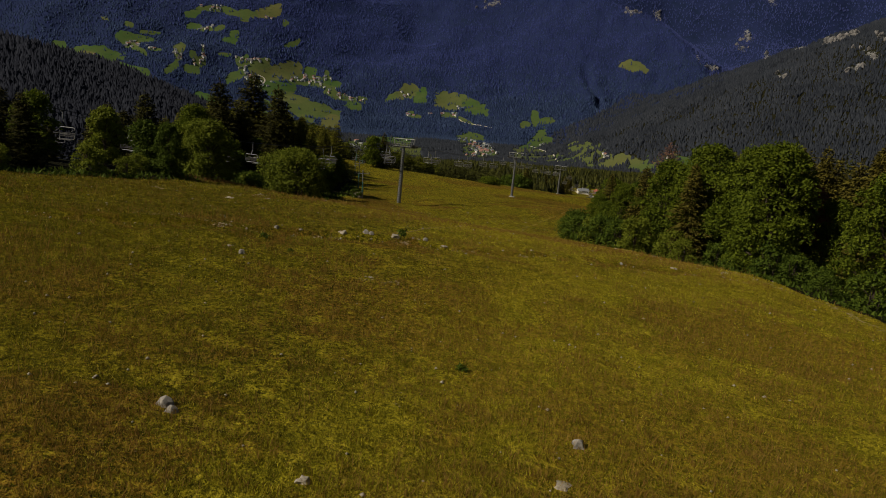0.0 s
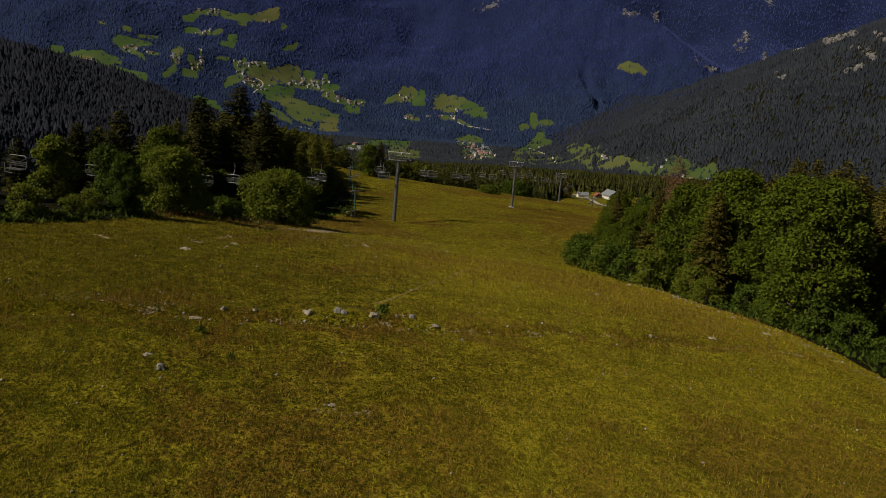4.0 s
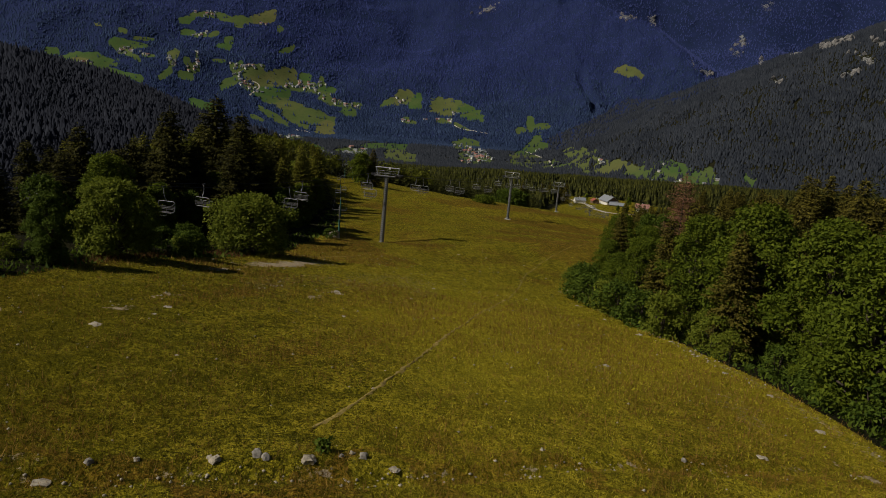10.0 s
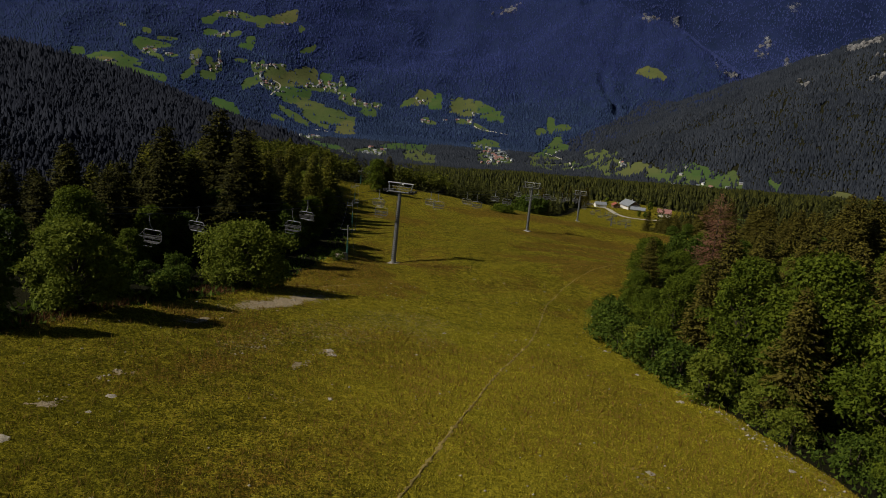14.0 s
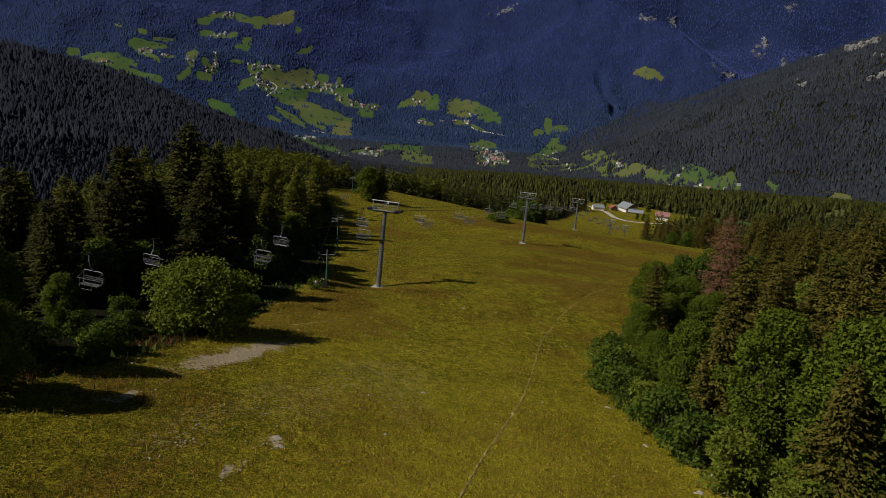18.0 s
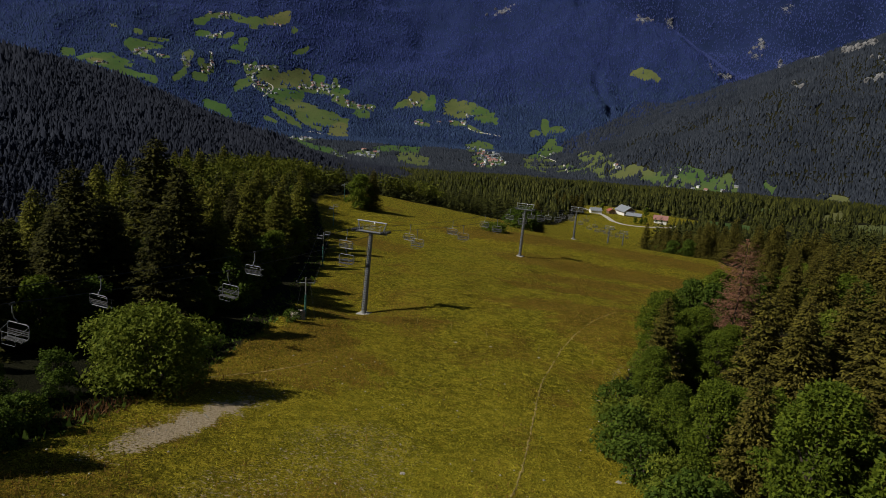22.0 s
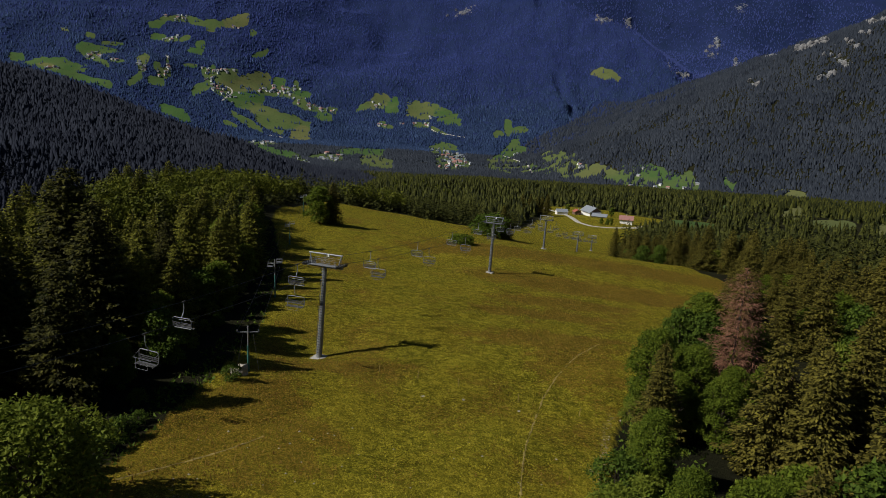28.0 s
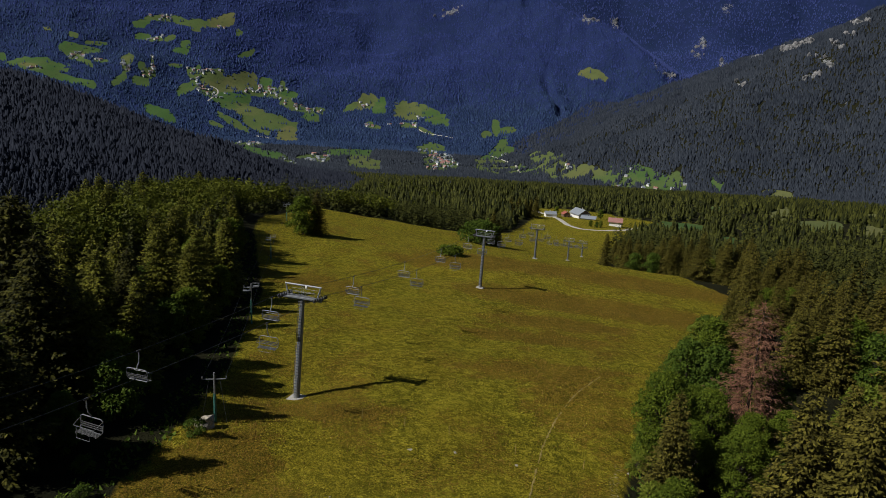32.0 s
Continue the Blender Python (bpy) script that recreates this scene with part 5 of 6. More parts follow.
def chair():
    """A four-seat chair that hangs from the rope at its origin; local y runs along the rope."""
    c = thing("lift_chair", "empty four-seat chairlift chair with slatted seat and pale tube frame", "lift chair", "chairlift chairs")
    part("grip", boxes((-0.06, -0.22, -0.12, 0.06, 0.22, 0.05), bevel=0.02), STEEL_DARK, c)
    part("hanger", tube(bmesh.new(), [(0, 0, 0), (0, 0.02, -0.7), (0, -0.05, -1.1), (0, -0.28, -1.45), (0, -0.34, -1.62)], 0.05, 7), STEEL, c)
    loop = [(-0.92, -0.34, -1.62), (0.92, -0.34, -1.62), (1.08, -0.34, -1.74), (1.12, -0.32, -2.1), (1.10, -0.28, -2.55), (0.98, -0.22, -2.74), (-0.98, -0.22, -2.74), (-1.10, -0.28, -2.55), (-1.12, -0.32, -2.1), (-1.08, -0.34, -1.74)]
    part("frame", tube(bmesh.new(), loop, 0.045, 6, True), STEEL_PALE, c)
    for sx in (-1.0, -0.34, 0.34, 1.0):
        part("seat_bracket", tube(bmesh.new(), [(sx, -0.22, -2.74), (sx, 0.30, -2.80)], 0.03, 5), STEEL, c)
    part("safety_bar", tube(bmesh.new(), [(-1.08, -0.3, -1.8), (-1.02, 0.42, -2.15), (1.02, 0.42, -2.15), (1.08, -0.3, -1.8)], 0.024, 5), STEEL_PALE, c)
    part("footrest", tube(bmesh.new(), [(-0.7, 0.42, -2.15), (-0.66, 0.52, -3.02), (0.66, 0.52, -3.02), (0.7, 0.42, -2.15)], 0.02, 5), STEEL, c)
    for k in range(5):
        part("seat_slat", boxes((-1.05, -0.20 + 0.10 * k, -2.73 - 0.012 * k, 1.05, -0.13 + 0.10 * k, -2.70 - 0.012 * k), bevel=0.01), SEAT, c)
    for k in range(3):
        part("back_slat", boxes((-1.06, -0.34 + 0.02 * k, -2.22 - 0.15 * k, 1.06, -0.31 + 0.02 * k, -2.13 - 0.15 * k), bevel=0.01), SEAT, c)
    return c


first = None
CHAIRS = [(-1, 0, 11.5), (-1, 0, 32.2), (1, 0, 19.5)] + [(-1, 1, y) for y in (53.0, 73.2, 94.3, 114.6, 134.4)] + [(1, 1, y) for y in (40.8, 61.6, 83.4, 104.9, 126.6)]
CHAIRS += [(-1, 2, y) for y in (156.0, 176.8, 197.6, 218.4)] + [(1, 2, y) for y in (148.4, 170.0, 192.0, 213.0)]
CHAIRS += [(-1, 3, y) for y in (240.3, 261.2, 282.0)] + [(1, 3, y) for y in (232.5, 253.6, 274.8)]
CHAIRS += [(s, i, y) for i, y0, y1 in ((4, 296, 378), (5, 386, 436)) for s in (-1, 1) for y in np.arange(y0 + (6 if s > 0 else 0), y1, 20.9)]
for side, i, y in CHAIRS:
    s = (y - HEADS[i].y) / (HEADS[i + 1].y - HEADS[i].y)
    m = Matrix.Translation(rope_point(side, i, s)) @ pose(0, 0, 0, 0, 0, line_turn(i) + (180 if side > 0 else 0) + 2.5 * math.sin(y))
    if first is None:
        first = chair()
        first.matrix_basis = m
    else:
        copy_thing(first, m)

# ---- old green lift along the wood ----
GREEN_POSTS = ((-28.6, 121.5, 4.6), (-39.6, 164.0, 6.2), (-56.0, 226.0, 5.5), (-75.0, 305.0, 6.0), (-88.0, 372.0, 6.5))
HOLD = []
for k, (x, y, h) in enumerate(GREEN_POSTS):
    p = thing("drag_lift_post", "slim green lift post with small service platforms", "lift post", "old lift posts", at=pose(x, y, ground_z(x, y), 0, 0, 14))
    part("pole", tube(bmesh.new(), [(0, 0, -0.5), (0, 0, h * 0.66)], [0.15, 0.13], 10), GREEN_PAINT, p)
    part("mast", tube(bmesh.new(), [(0, 0, h * 0.66), (0, 0, h + 0.7)], 0.09, 8), STEEL, p, "bare grey upper mast")
    part("arm", tube(bmesh.new(), [(-1.2, 0, h), (1.2, 0, h)], 0.06, 6), STEEL, p)
    for sx, dz in ((-1, -0.5), (1, 0.25)) if k else ():
        deck = part("platform", boxes((sx * 0.75 - 0.5, -0.35, h + dz - 0.06, sx * 0.75 + 0.5, 0.35, h + dz)), STEEL, p)
        for cy in (-0.33, 0.33):
            x0, x1, z0 = sx * 0.75 - 0.48, sx * 0.75 + 0.48, h + dz
            part("railing", tube(bmesh.new(), [(x0, cy, z0), (x0, cy, z0 + 0.5), (x1, cy, z0 + 0.5), (x1, cy, z0)], 0.022, 4), STEEL, deck)
    for gx, gy in ((-1.3, -0.9), (1.3, -0.9), (-1.3, 0.9), (1.3, 0.9)) if k == 0 else ():
        part("guy_wire", tube(bmesh.new(), [(gx * 0.4, 0, h), (gx, gy, -0.2)], 0.016, 4), STEEL_DARK, p)
    for sx in (-1, 1):
        part("pulley", tube(bmesh.new(), [(sx * 1.15 - 0.05, 0, h + 0.12), (sx * 1.15 + 0.05, 0, h + 0.12)], 0.2, 12), STEEL_DARK, p)
    HOLD.append(Vector((x, y, ground_z(x, y) + h + 0.3)))
for sx in (-1.1, 1.1):
    pts = []
    for a, b in zip(HOLD, HOLD[1:]):
        for q in range(8):
            p = a.lerp(b, q / 8)
            pts.append((p.x + sx, p.y, p.z - 4 * q / 8 * (1 - q / 8) * 0.6))
    bm = tube(bmesh.new(), pts + [(HOLD[-1].x + sx, HOLD[-1].y, HOLD[-1].z)], 0.016, 4)
    me = bpy.data.meshes.new("lift_cable")
    bm.to_mesh(me)
    bm.free()
    me.materials.append(ROPE)
    tagged(new("lift_cable", me), "thin dark cable of the old lift", "cable", "old lift cables")


# ---- stones and paths ----
def stone(name, label, seed, size, material, flat=0.6, group=""):
    rng = np.random.RandomState(seed)
    bm = bmesh.new()
    bmesh.ops.create_icosphere(bm, subdivisions=2, radius=1)
    ph = rng.uniform(0, 6, 6)
    for v in bm.verts:
        d = v.co.normalized()
        k = 1 + 0.22 * math.sin(3 * d.x + ph[0]) * math.cos(2.5 * d.y + ph[1]) + 0.16 * math.sin(5 * d.z + 4 * d.x + ph[2]) + rng.uniform(-0.05, 0.05)
        d = Vector([math.copysign(abs(c) ** 0.72, c) for c in d])
        v.co = Vector((d.x * k * size * rng.uniform(0.94, 1.06), d.y * k * size * 0.74, d.z * k * size * flat * rng.uniform(0.95, 1.05)))
    me = bpy.data.meshes.new(name)
    bm.to_mesh(me)
    bm.free()
    me.materials.append(material)
    return tagged(new(name, me), label, "rock", group)


STONES = [stone("rock", "pale weathered limestone rock lying in the grass", 40 + k, 0.30, (STONE, STONE_GREY, STONE)[k], (0.65, 0.8, 0.2)[k], "rocks in the meadow") for k in range(3)]
placed = set()


def rock(k, x, y, size, turn=0.0, sink=0.05):
    ob = STONES[k]
    if k in placed:
        ob = copy_thing(ob, Matrix.Identity(4))
    placed.add(k)
    ob.matrix_basis = pose(x, y, ground_z(x, y) - sink * size + 0.05 * size, 6 * math.sin(x), 5 * math.cos(y), turn) @ Matrix.Diagonal((size, size, size, 1))


# stones along the eroded step, then single ones further off
STEP_ROCKS = ((2, -12.2, 30.1, 1.3), (0, -10.5, 31.7, 0.6), (2, -11.5, 31.1, 0.7), (0, -8.5, 32.3, 0.9), (0, -8.7, 32.4, 0.5), (0, -7.5, 32.9, 1.0), (1, -7.2, 32.8, 0.8), (0, -6.0, 33.1, 1.15),
              (0, -5.2, 33.8, 0.5), (0, -5.0, 34.3, 0.6), (1, -4.6, 34.1, 0.95), (2, -3.6, 33.9, 1.0), (0, -2.3, 32.2, 0.35), (0, 1.0, 37.1, 0.55), (0, 6.2, 38.8, 0.55), (0, 9.5, 40.3, 0.75))
LONE_ROCKS = ((0, -6.9, 12.2, 1.0), (1, -6.6, 11.9, 0.7), (0, -3.3, 10.2, 0.7), (2, 1.7, 13.3, 0.85), (2, 1.3, 11.6, 1.0), (2, -11.4, 25.5, 0.8), (0, -10.6, 24.8, 0.85), (2, -5.3, 24.4, 0.6),
              (2, -13.6, 64.4, 1.1), (2, -13.0, 63.3, 0.9), (0, -10.4, 54.2, 0.7), (2, -18.9, 49.0, 0.9), (0, -18.5, 46.9, 0.5), (2, -19.3, 43.3, 1.1), (2, 5.3, 52.7, 0.9), (0, -14.0, 40.7, 0.4))
FAR_ROCKS = ((0, 7.0, 86.5, 1.1), (0, 10.3, 69.3, 1.1), (0, 13.6, 58.0, 0.9), (1, 14.4, 52.5, 0.9), (0, 8.6, 77.2, 0.9), (2, 14.2, 46.0, 1.1), (2, -7.9, 80.1, 0.9), (0, -8.5, 68.8, 0.6), (0, -8.8, 120.8, 0.9), (0, 1.7, 121.0, 0.9), (2, -4.4, 121.6, 0.7))
for k, x, y, size in STEP_ROCKS + LONE_ROCKS + FAR_ROCKS:
    rock(2 if y > 40 else k if (x * 7) % 2 < 1.2 else 1, x, y, size * (0.95 if y > 40 else 0.66), 57 * x % 360)
boulder = stone("boulder", "large pale boulder at the foot of a green lift post", 60, 1.0, STONE, 0.75)
boulder.matrix_basis = pose(-28.9, 119.6, ground_z(-28.9, 119.6) + 0.3, 0, 0, 30)

# pebbles: too many to count
rng = np.random.RandomState(12)
px, py = [], []
for row in BARE:
    n = int(2 * row[2] * row[3]) + 6
    c, s = math.cos(radians(row[4] if len(row) > 4 else 0)), math.sin(radians(row[4] if len(row) > 4 else 0))
    u, v = rng.normal(0, 0.55, n) * row[2], rng.normal(0, 0.55, n) * row[3]
    px.append(row[0] + u * c - v * s), py.append(row[1] + u * s + v * c)
xs = rng.uniform(-21, 13, 110) * np.where(rng.uniform(0, 1, 110) < 0.35, 1.0, 0.5) - 3
px.append(xs), py.append(35.6 + 0.46 * xs + 0.3 * np.sin(xs / 2.3) + rng.normal(0, 0.2, 110) - 0.2)
ys = np.concatenate([rng.uniform(28, 125, 60), rng.normal(72, 9, 60)])
py.append(ys), px.append(np.interp(ys, RIGHT_Y, RIGHT_X) - 0.9 + rng.normal(0, 0.5, 120))
xs, ys = rng.uniform(-26, 15, 500), 10 + 100 * rng.uniform(0, 1, 500) ** 1.4
px.append(xs), py.append(ys)
px, py = np.concatenate(px), np.concatenate(py)
n = len(px)
size = rng.uniform(0.02, 0.075, n) * np.clip(0.7 + py / 90, 0.7, 1.8) * np.where(np.abs(px - np.interp(py, RIGHT_Y, RIGHT_X) + 0.9) < 2, rng.uniform(0.6, 1.7, n), 1)
octa = np.array([(1, 0, 0), (0, 1, 0), (-1, 0, 0), (0, -1, 0), (0, 0, 0.75), (0, 0, -0.75)])
v = np.stack([px, py, height(px, py) + 0.02], -1)[:, None, :] + octa[None] * size[:, None, None] * rng.uniform(0.7, 1.3, (n, 6, 1))
f = np.array([(0, 1, 4), (1, 2, 4), (2, 3, 4), (3, 0, 4), (1, 0, 5), (2, 1, 5), (3, 2, 5), (0, 3, 5)])[None] + 6 * np.arange(n)[:, None, None]
tagged(mesh("pebbles", v.reshape(-1, 3), f.reshape(-1, 3), STONE), "scattered pale pebbles on bare soil and in the turf", "gravel", kind="stuff")


def ribbon(name, label, path, wide, material, lift=0.035, step=0.5, ragged=0.35, seed=1):
    """A strip laid over the ground along a path of places."""
    rng = np.random.RandomState(seed)
    path = np.array(path, float)
    run = np.r_[0, np.cumsum(np.hypot(*np.diff(path, axis=0).T))]
    s = np.arange(0, run[-1], step)
    x, y = smooth_knots(s, run, path[:, 0]), smooth_knots(s, run, path[:, 1])
    d = np.stack([np.gradient(x), np.gradient(y)], -1)
    d = d / np.linalg.norm(d, axis=1, keepdims=True)
    vs = []
    for k in (-1, -0.4, 0.4, 1):
        w = wide * (0.5 * k + 0.5 * ragged * rng.uniform(-1, 1, len(s)) * (abs(k) == 1))
        a, b = x - d[:, 1] * w, y + d[:, 0] * w
        vs.append(np.stack([a, b, height(a, b) + lift * (1 if abs(k) < 1 else 0.1)], -1))
    v = np.stack(vs, 1).reshape(-1, 3)
    i = (np.arange(len(s) - 1)[:, None] * 4 + np.arange(3)[None]).ravel()
    q = np.stack([i, i + 1, i + 5, i + 4], -1)
    return tagged(mesh(name, v, q[:, ::-1], material, smooth=True), label, "path", kind="structure")


TRODDEN = plain("trodden straw", (0.27, 0.205, 0.06), 0.95, 0, 2, 0.5)
ribbon("trail", "narrow trodden pale trail down the meadow", ((-6.7, 35.8), (-5.7, 39.9), (-4.9, 45), (-4.1, 52), (-2.3, 69), (-0.2, 84), (0.7, 95.5), (2.0, 111), (3.7, 121), (5.2, 128), (8.7, 138), (14.4, 148.5)), 0.13, TRODDEN, 0.03, 0.3, 1.6)
ribbon("trail_by_the_wood", "short pale trodden trail beside the old lift", ((-27.5, 93), (-25.3, 97.5), (-22.8, 101.5), (-21.0, 105.0)), 0.15, TRODDEN, 0.04, 0.3, 1.3, 2)
ribbon("road", "pale gravel road between meadow and chalets", ((62, 905), (74, 862), (84, 815), (86, 775), (89, 738), (99, 718), (116, 722), (138, 745), (165, 800), (200, 860)), 6.0, GRAVEL, 0.35, 3.0, 0.15, 3)


# ---- marker stakes ----
def stake():
    bm = tube(bmesh.new(), [(0, 0, -0.3), (0.01, 0, 0.6), (0.03, 0.01, 1.05)], [0.045, 0.04, 0.03], 6)
    me = bpy.data.meshes.new("marker_stake")
    bm.to_mesh(me)
    bm.free()
    me.materials.append(TRODDEN)
    return tagged(new("marker_stake", me), "thin pale wooden stake set in the meadow", "stake", "row of marker stakes")


post = stake()
for n_, (x, y) in enumerate(((-20.4, 129.3), (-14.9, 128.2), (-10.0, 126.2), (-5.2, 125.7), (1.7, 123.7), (8.4, 122.3))):
    m = pose(x, y, ground_z(x, y), 3 * math.sin(n_), 4 * math.cos(2 * n_), 40 * n_)
    if n_ == 0:
        post.matrix_basis = m
    else:
        copy_thing(post, m)


# ---- crags on the far ridge ----
def crag(seed):
    rng = np.random.RandomState(seed)
    bm = bmesh.new()
    bmesh.ops.create_icosphere(bm, subdivisions=3, radius=1)
    ph = rng.uniform(0, 6, 8)
    for v in bm.verts:
        d = v.co.normalized()
        k = 1 + 0.3 * math.sin(4 * d.x + ph[0]) * math.cos(3 * d.y + ph[1]) + 0.2 * abs(math.sin(9 * d.x + 5 * d.z + ph[2])) + 0.12 * math.sin(17 * d.y + 11 * d.x + ph[3]) + rng.uniform(-0.06, 0.06)
        v.co = Vector((d.x * k * 22, d.y * k * 16, d.z * k * 15))
    me = bpy.data.meshes.new("crag")
    bm.to_mesh(me)
    bm.free()
    me.materials.append(CRAG)
    return tagged(new("crag", me), "pale limestone crag above the forest", "cliff", "crags on the ridge")


CRAG = plain("pale cliff limestone", (0.17, 0.165, 0.165), 0.95, 0, 0.12, 0.65)
CRAGS = [crag(5), crag(6), crag(7)]
rng = np.random.RandomState(8)
n_ = 0
for cx, cy, w, d in CLIFFS[:12] + CLIFFS[15:18]:
    for k in range(max(3, int(w * min(d, 60) / 260))):
        x, y, s = cx + rng.normal(0, 0.5) * w, cy + rng.normal(0, 0.5) * min(d, 60), rng.uniform(0.14, 0.52)
        ob = CRAGS[n_] if n_ < 3 else copy_thing(CRAGS[n_ % 3], Matrix.Identity(4))
        ob.matrix_basis = pose(x, y, ground_z(x, y) + 1, rng.uniform(-25, 25), rng.uniform(-25, 25), rng.uniform(0, 360)) @ Matrix.Diagonal((s, s * 0.8, s * 1.5, 1))
        n_ += 1


# ---- houses by the piste ----
def house(name, label, x, y, turn, wide, deep, wall_h, roof_h, walls, roof, over=0.7, windows=3, storeys=1, boards=False):
    h = thing(name, label, "house", at=pose(x, y, ground_z(x, y) - 0.5, 0, 0, turn))
    part("wall", boxes((-wide / 2, -deep / 2, -1.5, wide / 2, deep / 2, wall_h)), walls, h)
    for sy in (-1, 1):
        bm = bmesh.new()
        a, b, t = [bm.verts.new(p) for p in ((-wide / 2, sy * deep / 2, wall_h), (wide / 2, sy * deep / 2, wall_h), (0, sy * deep / 2, wall_h + roof_h))]
        a2, b2, t2 = [bm.verts.new(p) for p in ((-wide / 2, sy * (deep / 2 - 0.3), wall_h), (wide / 2, sy * (deep / 2 - 0.3), wall_h), (0, sy * (deep / 2 - 0.3), wall_h + roof_h))]
        for q in ((a, b, t), (a2, t2, b2), (a, a2, b2, b), (b, b2, t2, t), (t, t2, a2, a)):
            bm.faces.new(q)
        part("gable", bm, WOOD_WALL if boards else walls, h)
    for sx in (-1, 1):
        bm = bmesh.new()
        run, rise = wide / 2 + over, roof_h * (wide / 2 + over) / (wide / 2)
        top = wall_h + roof_h + 0.12
        pts = [(0, top), (sx * run, top - rise), (sx * run, top - rise - 0.22), (0, top - 0.22)]
        ring = [[bm.verts.new((px_, sy * (deep / 2 + over), pz_)) for px_, pz_ in pts] for sy in (-1, 1)]
        for k in range(4):
            bm.faces.new((ring[0][k], ring[0][(k + 1) % 4], ring[1][(k + 1) % 4], ring[1][k]))
        bm.faces.new(ring[0][::-1])
        bm.faces.new(ring[1])
        bmesh.ops.recalc_face_normals(bm, faces=bm.faces)
        part("roof", bm, roof, h)
    part("chimney", boxes((wide * 0.16, -0.4, wall_h + roof_h * 0.5, wide * 0.16 + 0.8, 0.4, wall_h + roof_h + 1.0), bevel=0.05), CONCRETE, h)
    for st in range(storeys):
        z0 = 1.0 + 2.7 * st
        for k in range(windows):
            xc = -wide / 2 + wide * (k + 0.5) / windows
            w = part("window", boxes((xc - 0.6, -deep / 2 - 0.06, z0, xc + 0.6, -deep / 2 + 0.02, z0 + 1.3)), GLASS, h)
            part("frame", boxes((xc - 0.7, -deep / 2 - 0.09, z0 + 1.3, xc + 0.7, -deep / 2, z0 + 1.42), (xc - 0.7, -deep / 2 - 0.09, z0 - 0.12, xc + 0.7, -deep / 2, z0),
                                (xc - 0.7, -deep / 2 - 0.09, z0, xc - 0.6, -deep / 2, z0 + 1.3), (xc + 0.6, -deep / 2 - 0.09, z0, xc + 0.7, -deep / 2, z0 + 1.3)), WOOD_WALL, w)
    part("door", boxes((wide / 2 - 0.02, -1.0, 0.5, wide / 2 + 0.06, 0.2, 2.6)), WOOD_WALL, h)
    return h


hut = house("white_hut", "small white hut with a grey sheet roof beside the road", 76.5, 830, 100, 8.5, 12.5, 4.5, 2.6, WHITE_WALL, ROOF_GREY, 0.6, 4)
barn = house("red_roofed_barn", "low barn with a rust-red roof beside the big chalet", 96.5, 850, 12, 8.0, 9.0, 4.2, 2.4, WOOD_WALL, ROOF_RED, 0.6, 2)
chalet = house("chalet", "large chalet with a blue-grey roof and pale lower walls", 113.0, 850, 24, 15.0, 19.0, 6.5, 5.0, WHITE_WALL, ROOF_GREY, 1.4, 4, 2, True)
wing = house("chalet_wing", "low stone wing with a grey roof in front of the chalet", 121.0, 836, 75, 8.5, 16.0, 2.6, 2.4, STONE, ROOF_GREY, 0.9, 3)
inn = house("pink_roofed_inn", "white inn with a broad faded-red roof and dark balcony", 142.5, 790, 78, 10.0, 13.0, 6.5, 3.2, WHITE_WALL, ROOF_PINK, 1.3, 5, 2)
part("balcony", boxes((-4.9, -7.8, 3.2, 4.9, -6.5, 3.4), (-4.9, -7.8, 3.4, 4.9, -7.7, 4.3)), WOOD_WALL, inn, "dark wooden balcony")

# ---- villages in the valley ----
def cottage(walls, roof, seed):
    rng = np.random.RandomState(seed)
    w, d, hh, r = rng.uniform(9, 12), rng.uniform(12, 17), rng.uniform(5, 7), rng.uniform(3, 4.5)
    c = thing("village_house", "small pale village house with a pitched roof", "house", "village houses")
    bm = boxes((-w / 2, -d / 2, -6, w / 2, d / 2, hh))
    part("wall", bm, walls, c)
    bm = bmesh.new()
    o = 0.8
    pts = [(-w / 2 - o, hh - 0.3), (w / 2 + o, hh - 0.3), (0, hh + r)]
    a, b = [[bm.verts.new((p, s * (d / 2 + o), q)) for p, q in pts] for s in (-1, 1)]
    for k in range(3):
        bm.faces.new((a[k], a[(k + 1) % 3], b[(k + 1) % 3], b[k]))
    bm.faces.new(a[::-1])
    bm.faces.new(b)
    bmesh.ops.recalc_face_normals(bm, faces=bm.faces)
    part("roof", bm, roof, c)
    for k in range(3):
        xc = -w / 2 + w * (k + 0.5) / 3
        part("window", boxes((xc - 0.6, -d / 2 - 0.08, 1.5, xc + 0.6, -d / 2 + 0.02, 3.0)), GLASS, c)
    return c


COTTAGES = [cottage(OLD_WALL, ROOF_GREY, 1), cottage(WHITE_WALL, ROOF_GREY, 2), cottage(STONE, ROOF_PINK, 3), cottage(OLD_WALL, ROOF_PINK, 4)]
rng = np.random.RandomState(77)
count = 0
for cx, cy, ux, uy, vx, vy, n in HAMLETS_WEST + HAMLETS_MIDDLE + HAMLETS_EAST:
    for k in range(n):
        a, b = rng.uniform(-1, 1, 2)
        x, y = cx + a * ux + b * vx, cy + a * uy + b * vy
        size = 0.9 if y > 2200 else 0.68
        m = pose(x, y, ground_z(x, y), 0, 0, rng.uniform(0, 360)) @ Matrix.Diagonal((size, size, size, 1))
        q = rng.choice(4, p=(0.4, 0.35, 0.1, 0.15))
        if count < 4:
            COTTAGES[count].matrix_basis = m
        else:
            copy_thing(COTTAGES[q], m)
        count += 1


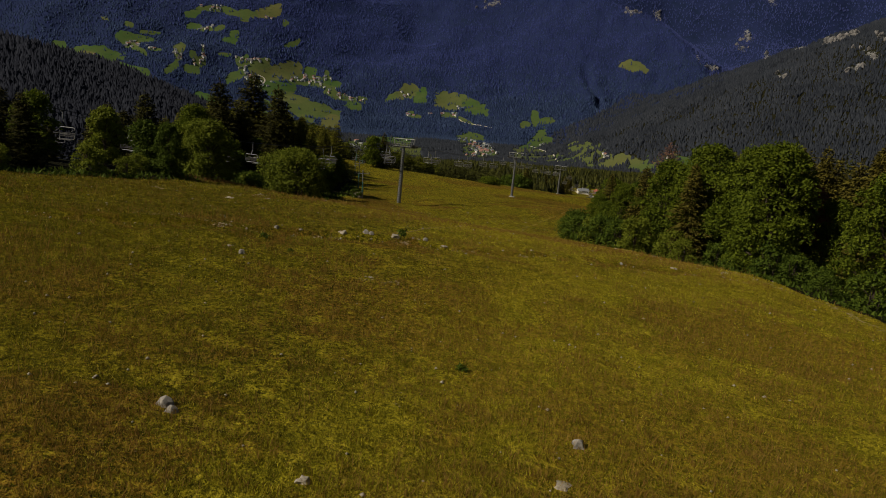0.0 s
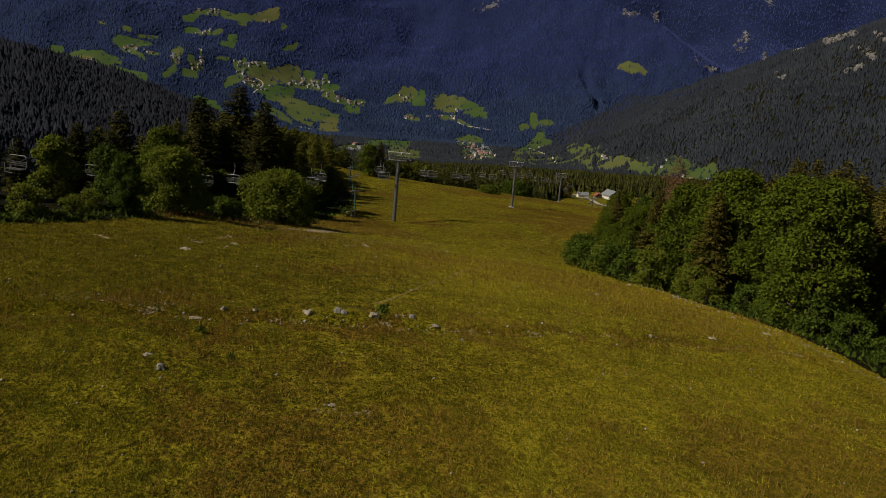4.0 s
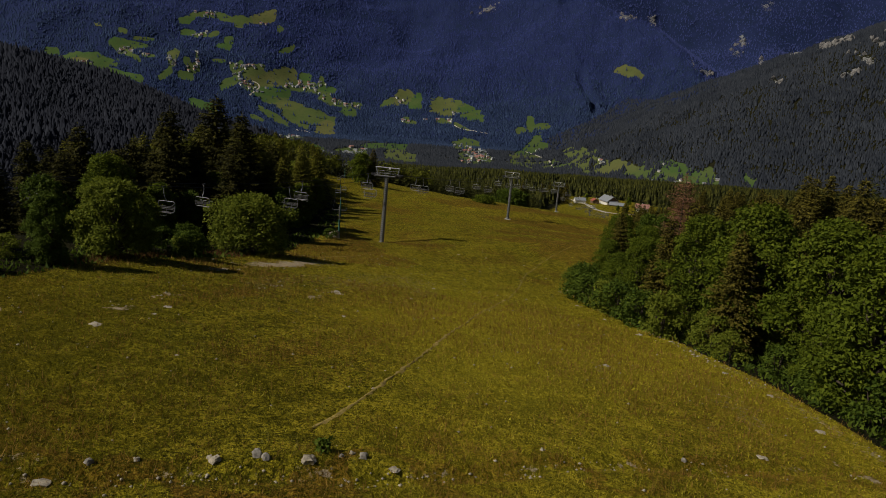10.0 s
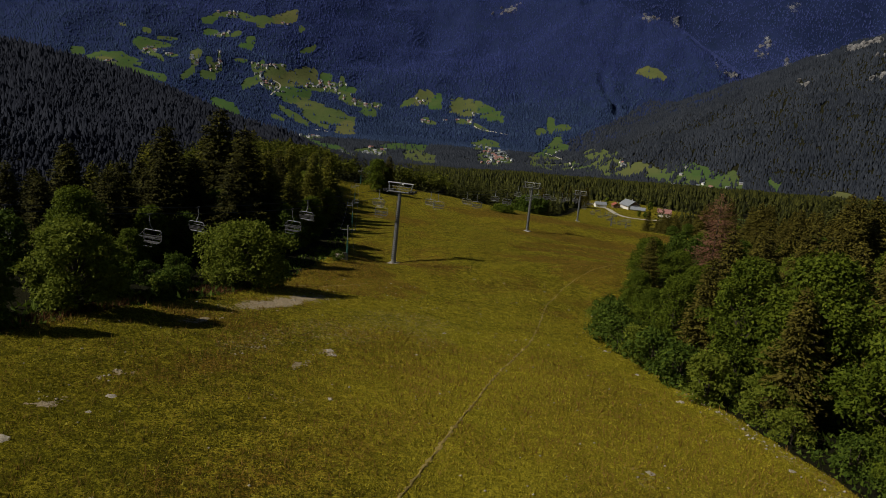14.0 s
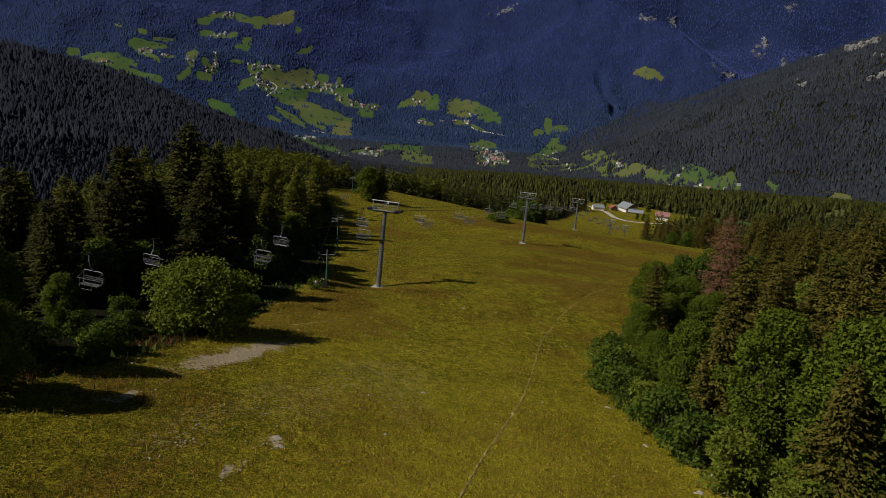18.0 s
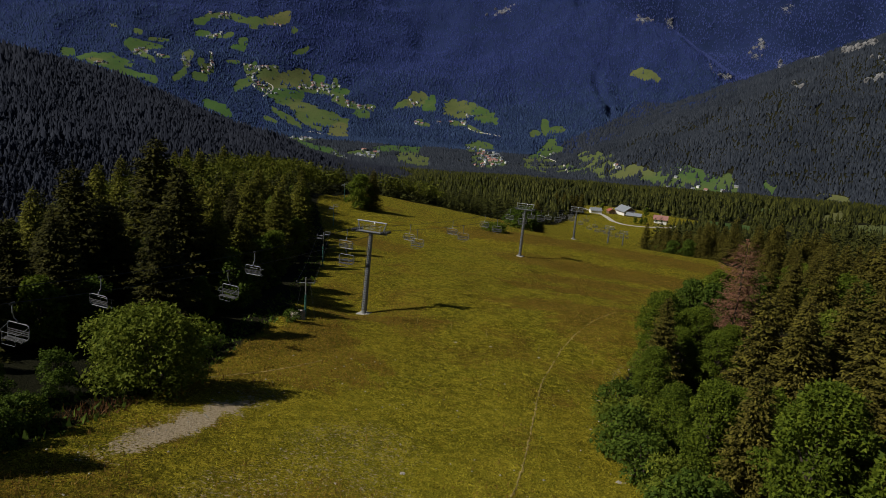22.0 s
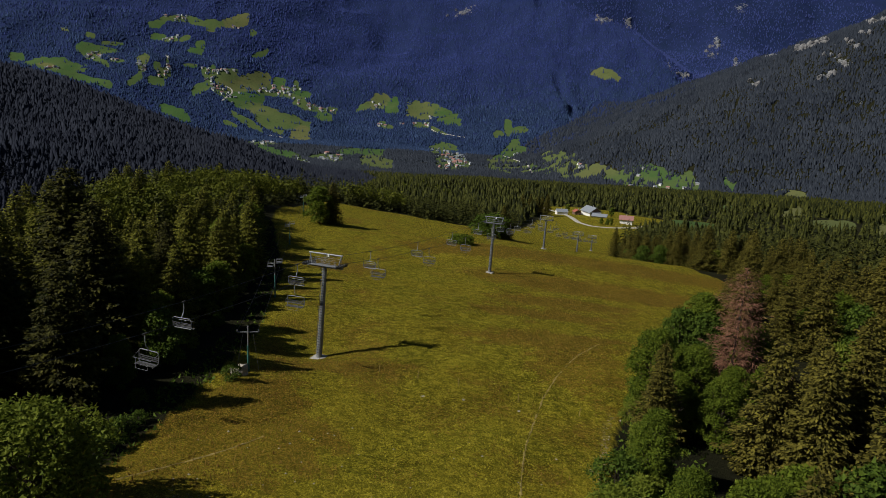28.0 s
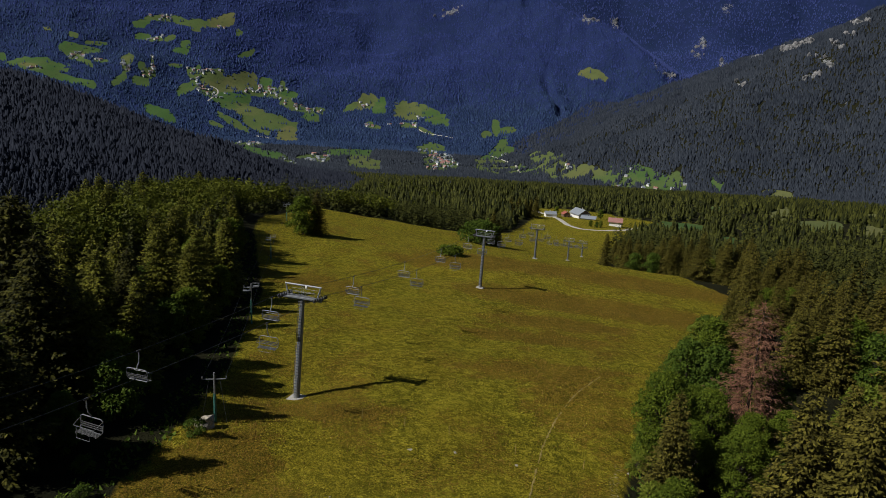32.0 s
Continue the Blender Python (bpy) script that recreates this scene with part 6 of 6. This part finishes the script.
# pale lanes between the far fields
LANES = (((27, 2772), (49, 2700), (88, 2546), (107, 2298), (112, 2229), (113, 2136)), ((-304, 3187), (-250, 3101), (-197, 3069), (-140, 3040)),
         ((-1282, 3174), (-1275, 3210), (-1275, 3280), (-1288, 3298), (-1320, 3298)), ((-990, 2972), (-952, 2969), (-911, 2948), (-849, 2890)))
for k, lane in enumerate(LANES):
    ribbon("lane", "pale lane between the valley fields", lane, (6, 5, 7, 14)[k], GRAVEL, 1.2, 8.0, 0.2, 20 + k)


# ---- grass and undergrowth ----
def blades(name, label, material, count, seed, near, far, power, tall, wide, test, lean=0.35):
    rng = np.random.RandomState(seed)
    a = np.radians(rng.uniform(-43, 35, count))
    r = near * (far / near) ** (rng.uniform(0, 1, count) ** power)
    x, y = r * np.sin(a), r * np.cos(a)
    keep = test(x, y, rng)
    x, y, r = x[keep], y[keep], r[keep]
    n = len(x)
    grow = np.clip(r / 38, 0.45, 2.6)
    base = np.stack([x, y, height(x, y) - 0.03], -1)
    along = unit(np.stack([rng.normal(0, lean, n), rng.normal(0, lean, n), np.ones(n)], -1))
    t = rng.uniform(0, 6.283, n)
    across = np.stack([np.cos(t), np.sin(t), np.zeros(n)], -1)
    half = across * (0.5 * wide * rng.uniform(0.6, 1.4, n) * grow)[:, None]
    v = np.stack([base - half, base + half, base + along * (tall * rng.uniform(0.5, 1.3, n) * grow**0.3 * np.clip(0.8 + 0.45 * waves(x, y, 0.9, 91, 2), 0.3, 1.6))[:, None]], 1)
    ob = tagged(mesh(name, v.reshape(-1, 3), np.arange(3 * n).reshape(n, 3), material), label, "grass", kind="stuff")
    at = ob.data.attributes.new("sward", "FLOAT", "POINT")
    at.data.foreach_set("value", np.repeat(sward(x, y), 3).astype(np.float32))
    return ob


def on_grass(x, y, rng):
    step = np.abs(y - 35.2 - 0.46 * x - 0.3 * np.sin(x / 2.3)) + 5 * ((x < -19) | (x > 11))
    return piste(x, y) & (step > rng.uniform(0.2, 0.6, len(x))) & (bare_soil(x, y) + rng.uniform(-0.2, 0.2, len(x)) < 0.4) & (dry_grass(x, y) + rng.uniform(-0.2, 0.2, len(x)) < 0.66)


def on_dry(x, y, rng):
    return piste(x, y) & (bare_soil(x, y) < 0.5) & (dry_grass(x, y) + rng.uniform(-0.25, 0.25, len(x)) > 0.52)


def under_trees(x, y, rng):
    left, right = np.interp(y, LEFT_Y, LEFT_X), np.interp(y, RIGHT_Y, RIGHT_X)
    return ((x < left + 0.4) & (x > left - 3.5)) | ((x > right + 0.3) & (x < right + 9))


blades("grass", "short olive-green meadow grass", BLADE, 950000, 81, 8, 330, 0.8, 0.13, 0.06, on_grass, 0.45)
blades("dry_grass", "dry straw-coloured grass stalks", STRAW, 330000, 82, 8, 320, 0.8, 0.30, 0.032, on_dry, 0.4)
blades("straw_stalks", "thin pale straw stalks standing in the turf", STRAW, 200000, 85, 8, 75, 0.9, 0.36, 0.022, lambda x, y, rng: piste(x, y) & (bare_soil(x, y) < 0.4) & (0.5 + 0.5 * waves(x, y, 5, 77, 3) > rng.uniform(0.25, 1.3, len(x))), 0.55)
blades("dry_bracken", "brown dry bracken and stems beside the great bush", BRACKEN, 420000, 84, 45, 110, 1.0, 0.5, 0.03, lambda x, y, rng: np.maximum(spot(x, y, -29.6, 80.5, 1.6, 5.0, -9), spot(x, y, -29.3, 62, 1.2, 9.0, 3)) > 0.3 + 0.6 * rng.uniform(0, 1, len(x)), 0.5)
blades("undergrowth", "low leafy undergrowth at the wood's edge", LEAF_DEEP, 130000, 83, 24, 260, 0.8, 0.4, 0.17, under_trees, 0.7)
weed = leafy("weed", "small dark green weed among the stones", 91, 0.42, 0.42, LEAF_DEEP, 6, 160, 0.14, 0.1, 3, "weeds")
weed["category"] = "plant"
stand(weed, -5.8, 34.0, 0, 0.9, 0.0)
for x, y, s in ((-11.0, 28.2, 0.8), (-1.1, 16.7, 0.6), (-9.2, 26.5, 0.5)):
    another(weed, x, y, 50, s * 0.7)
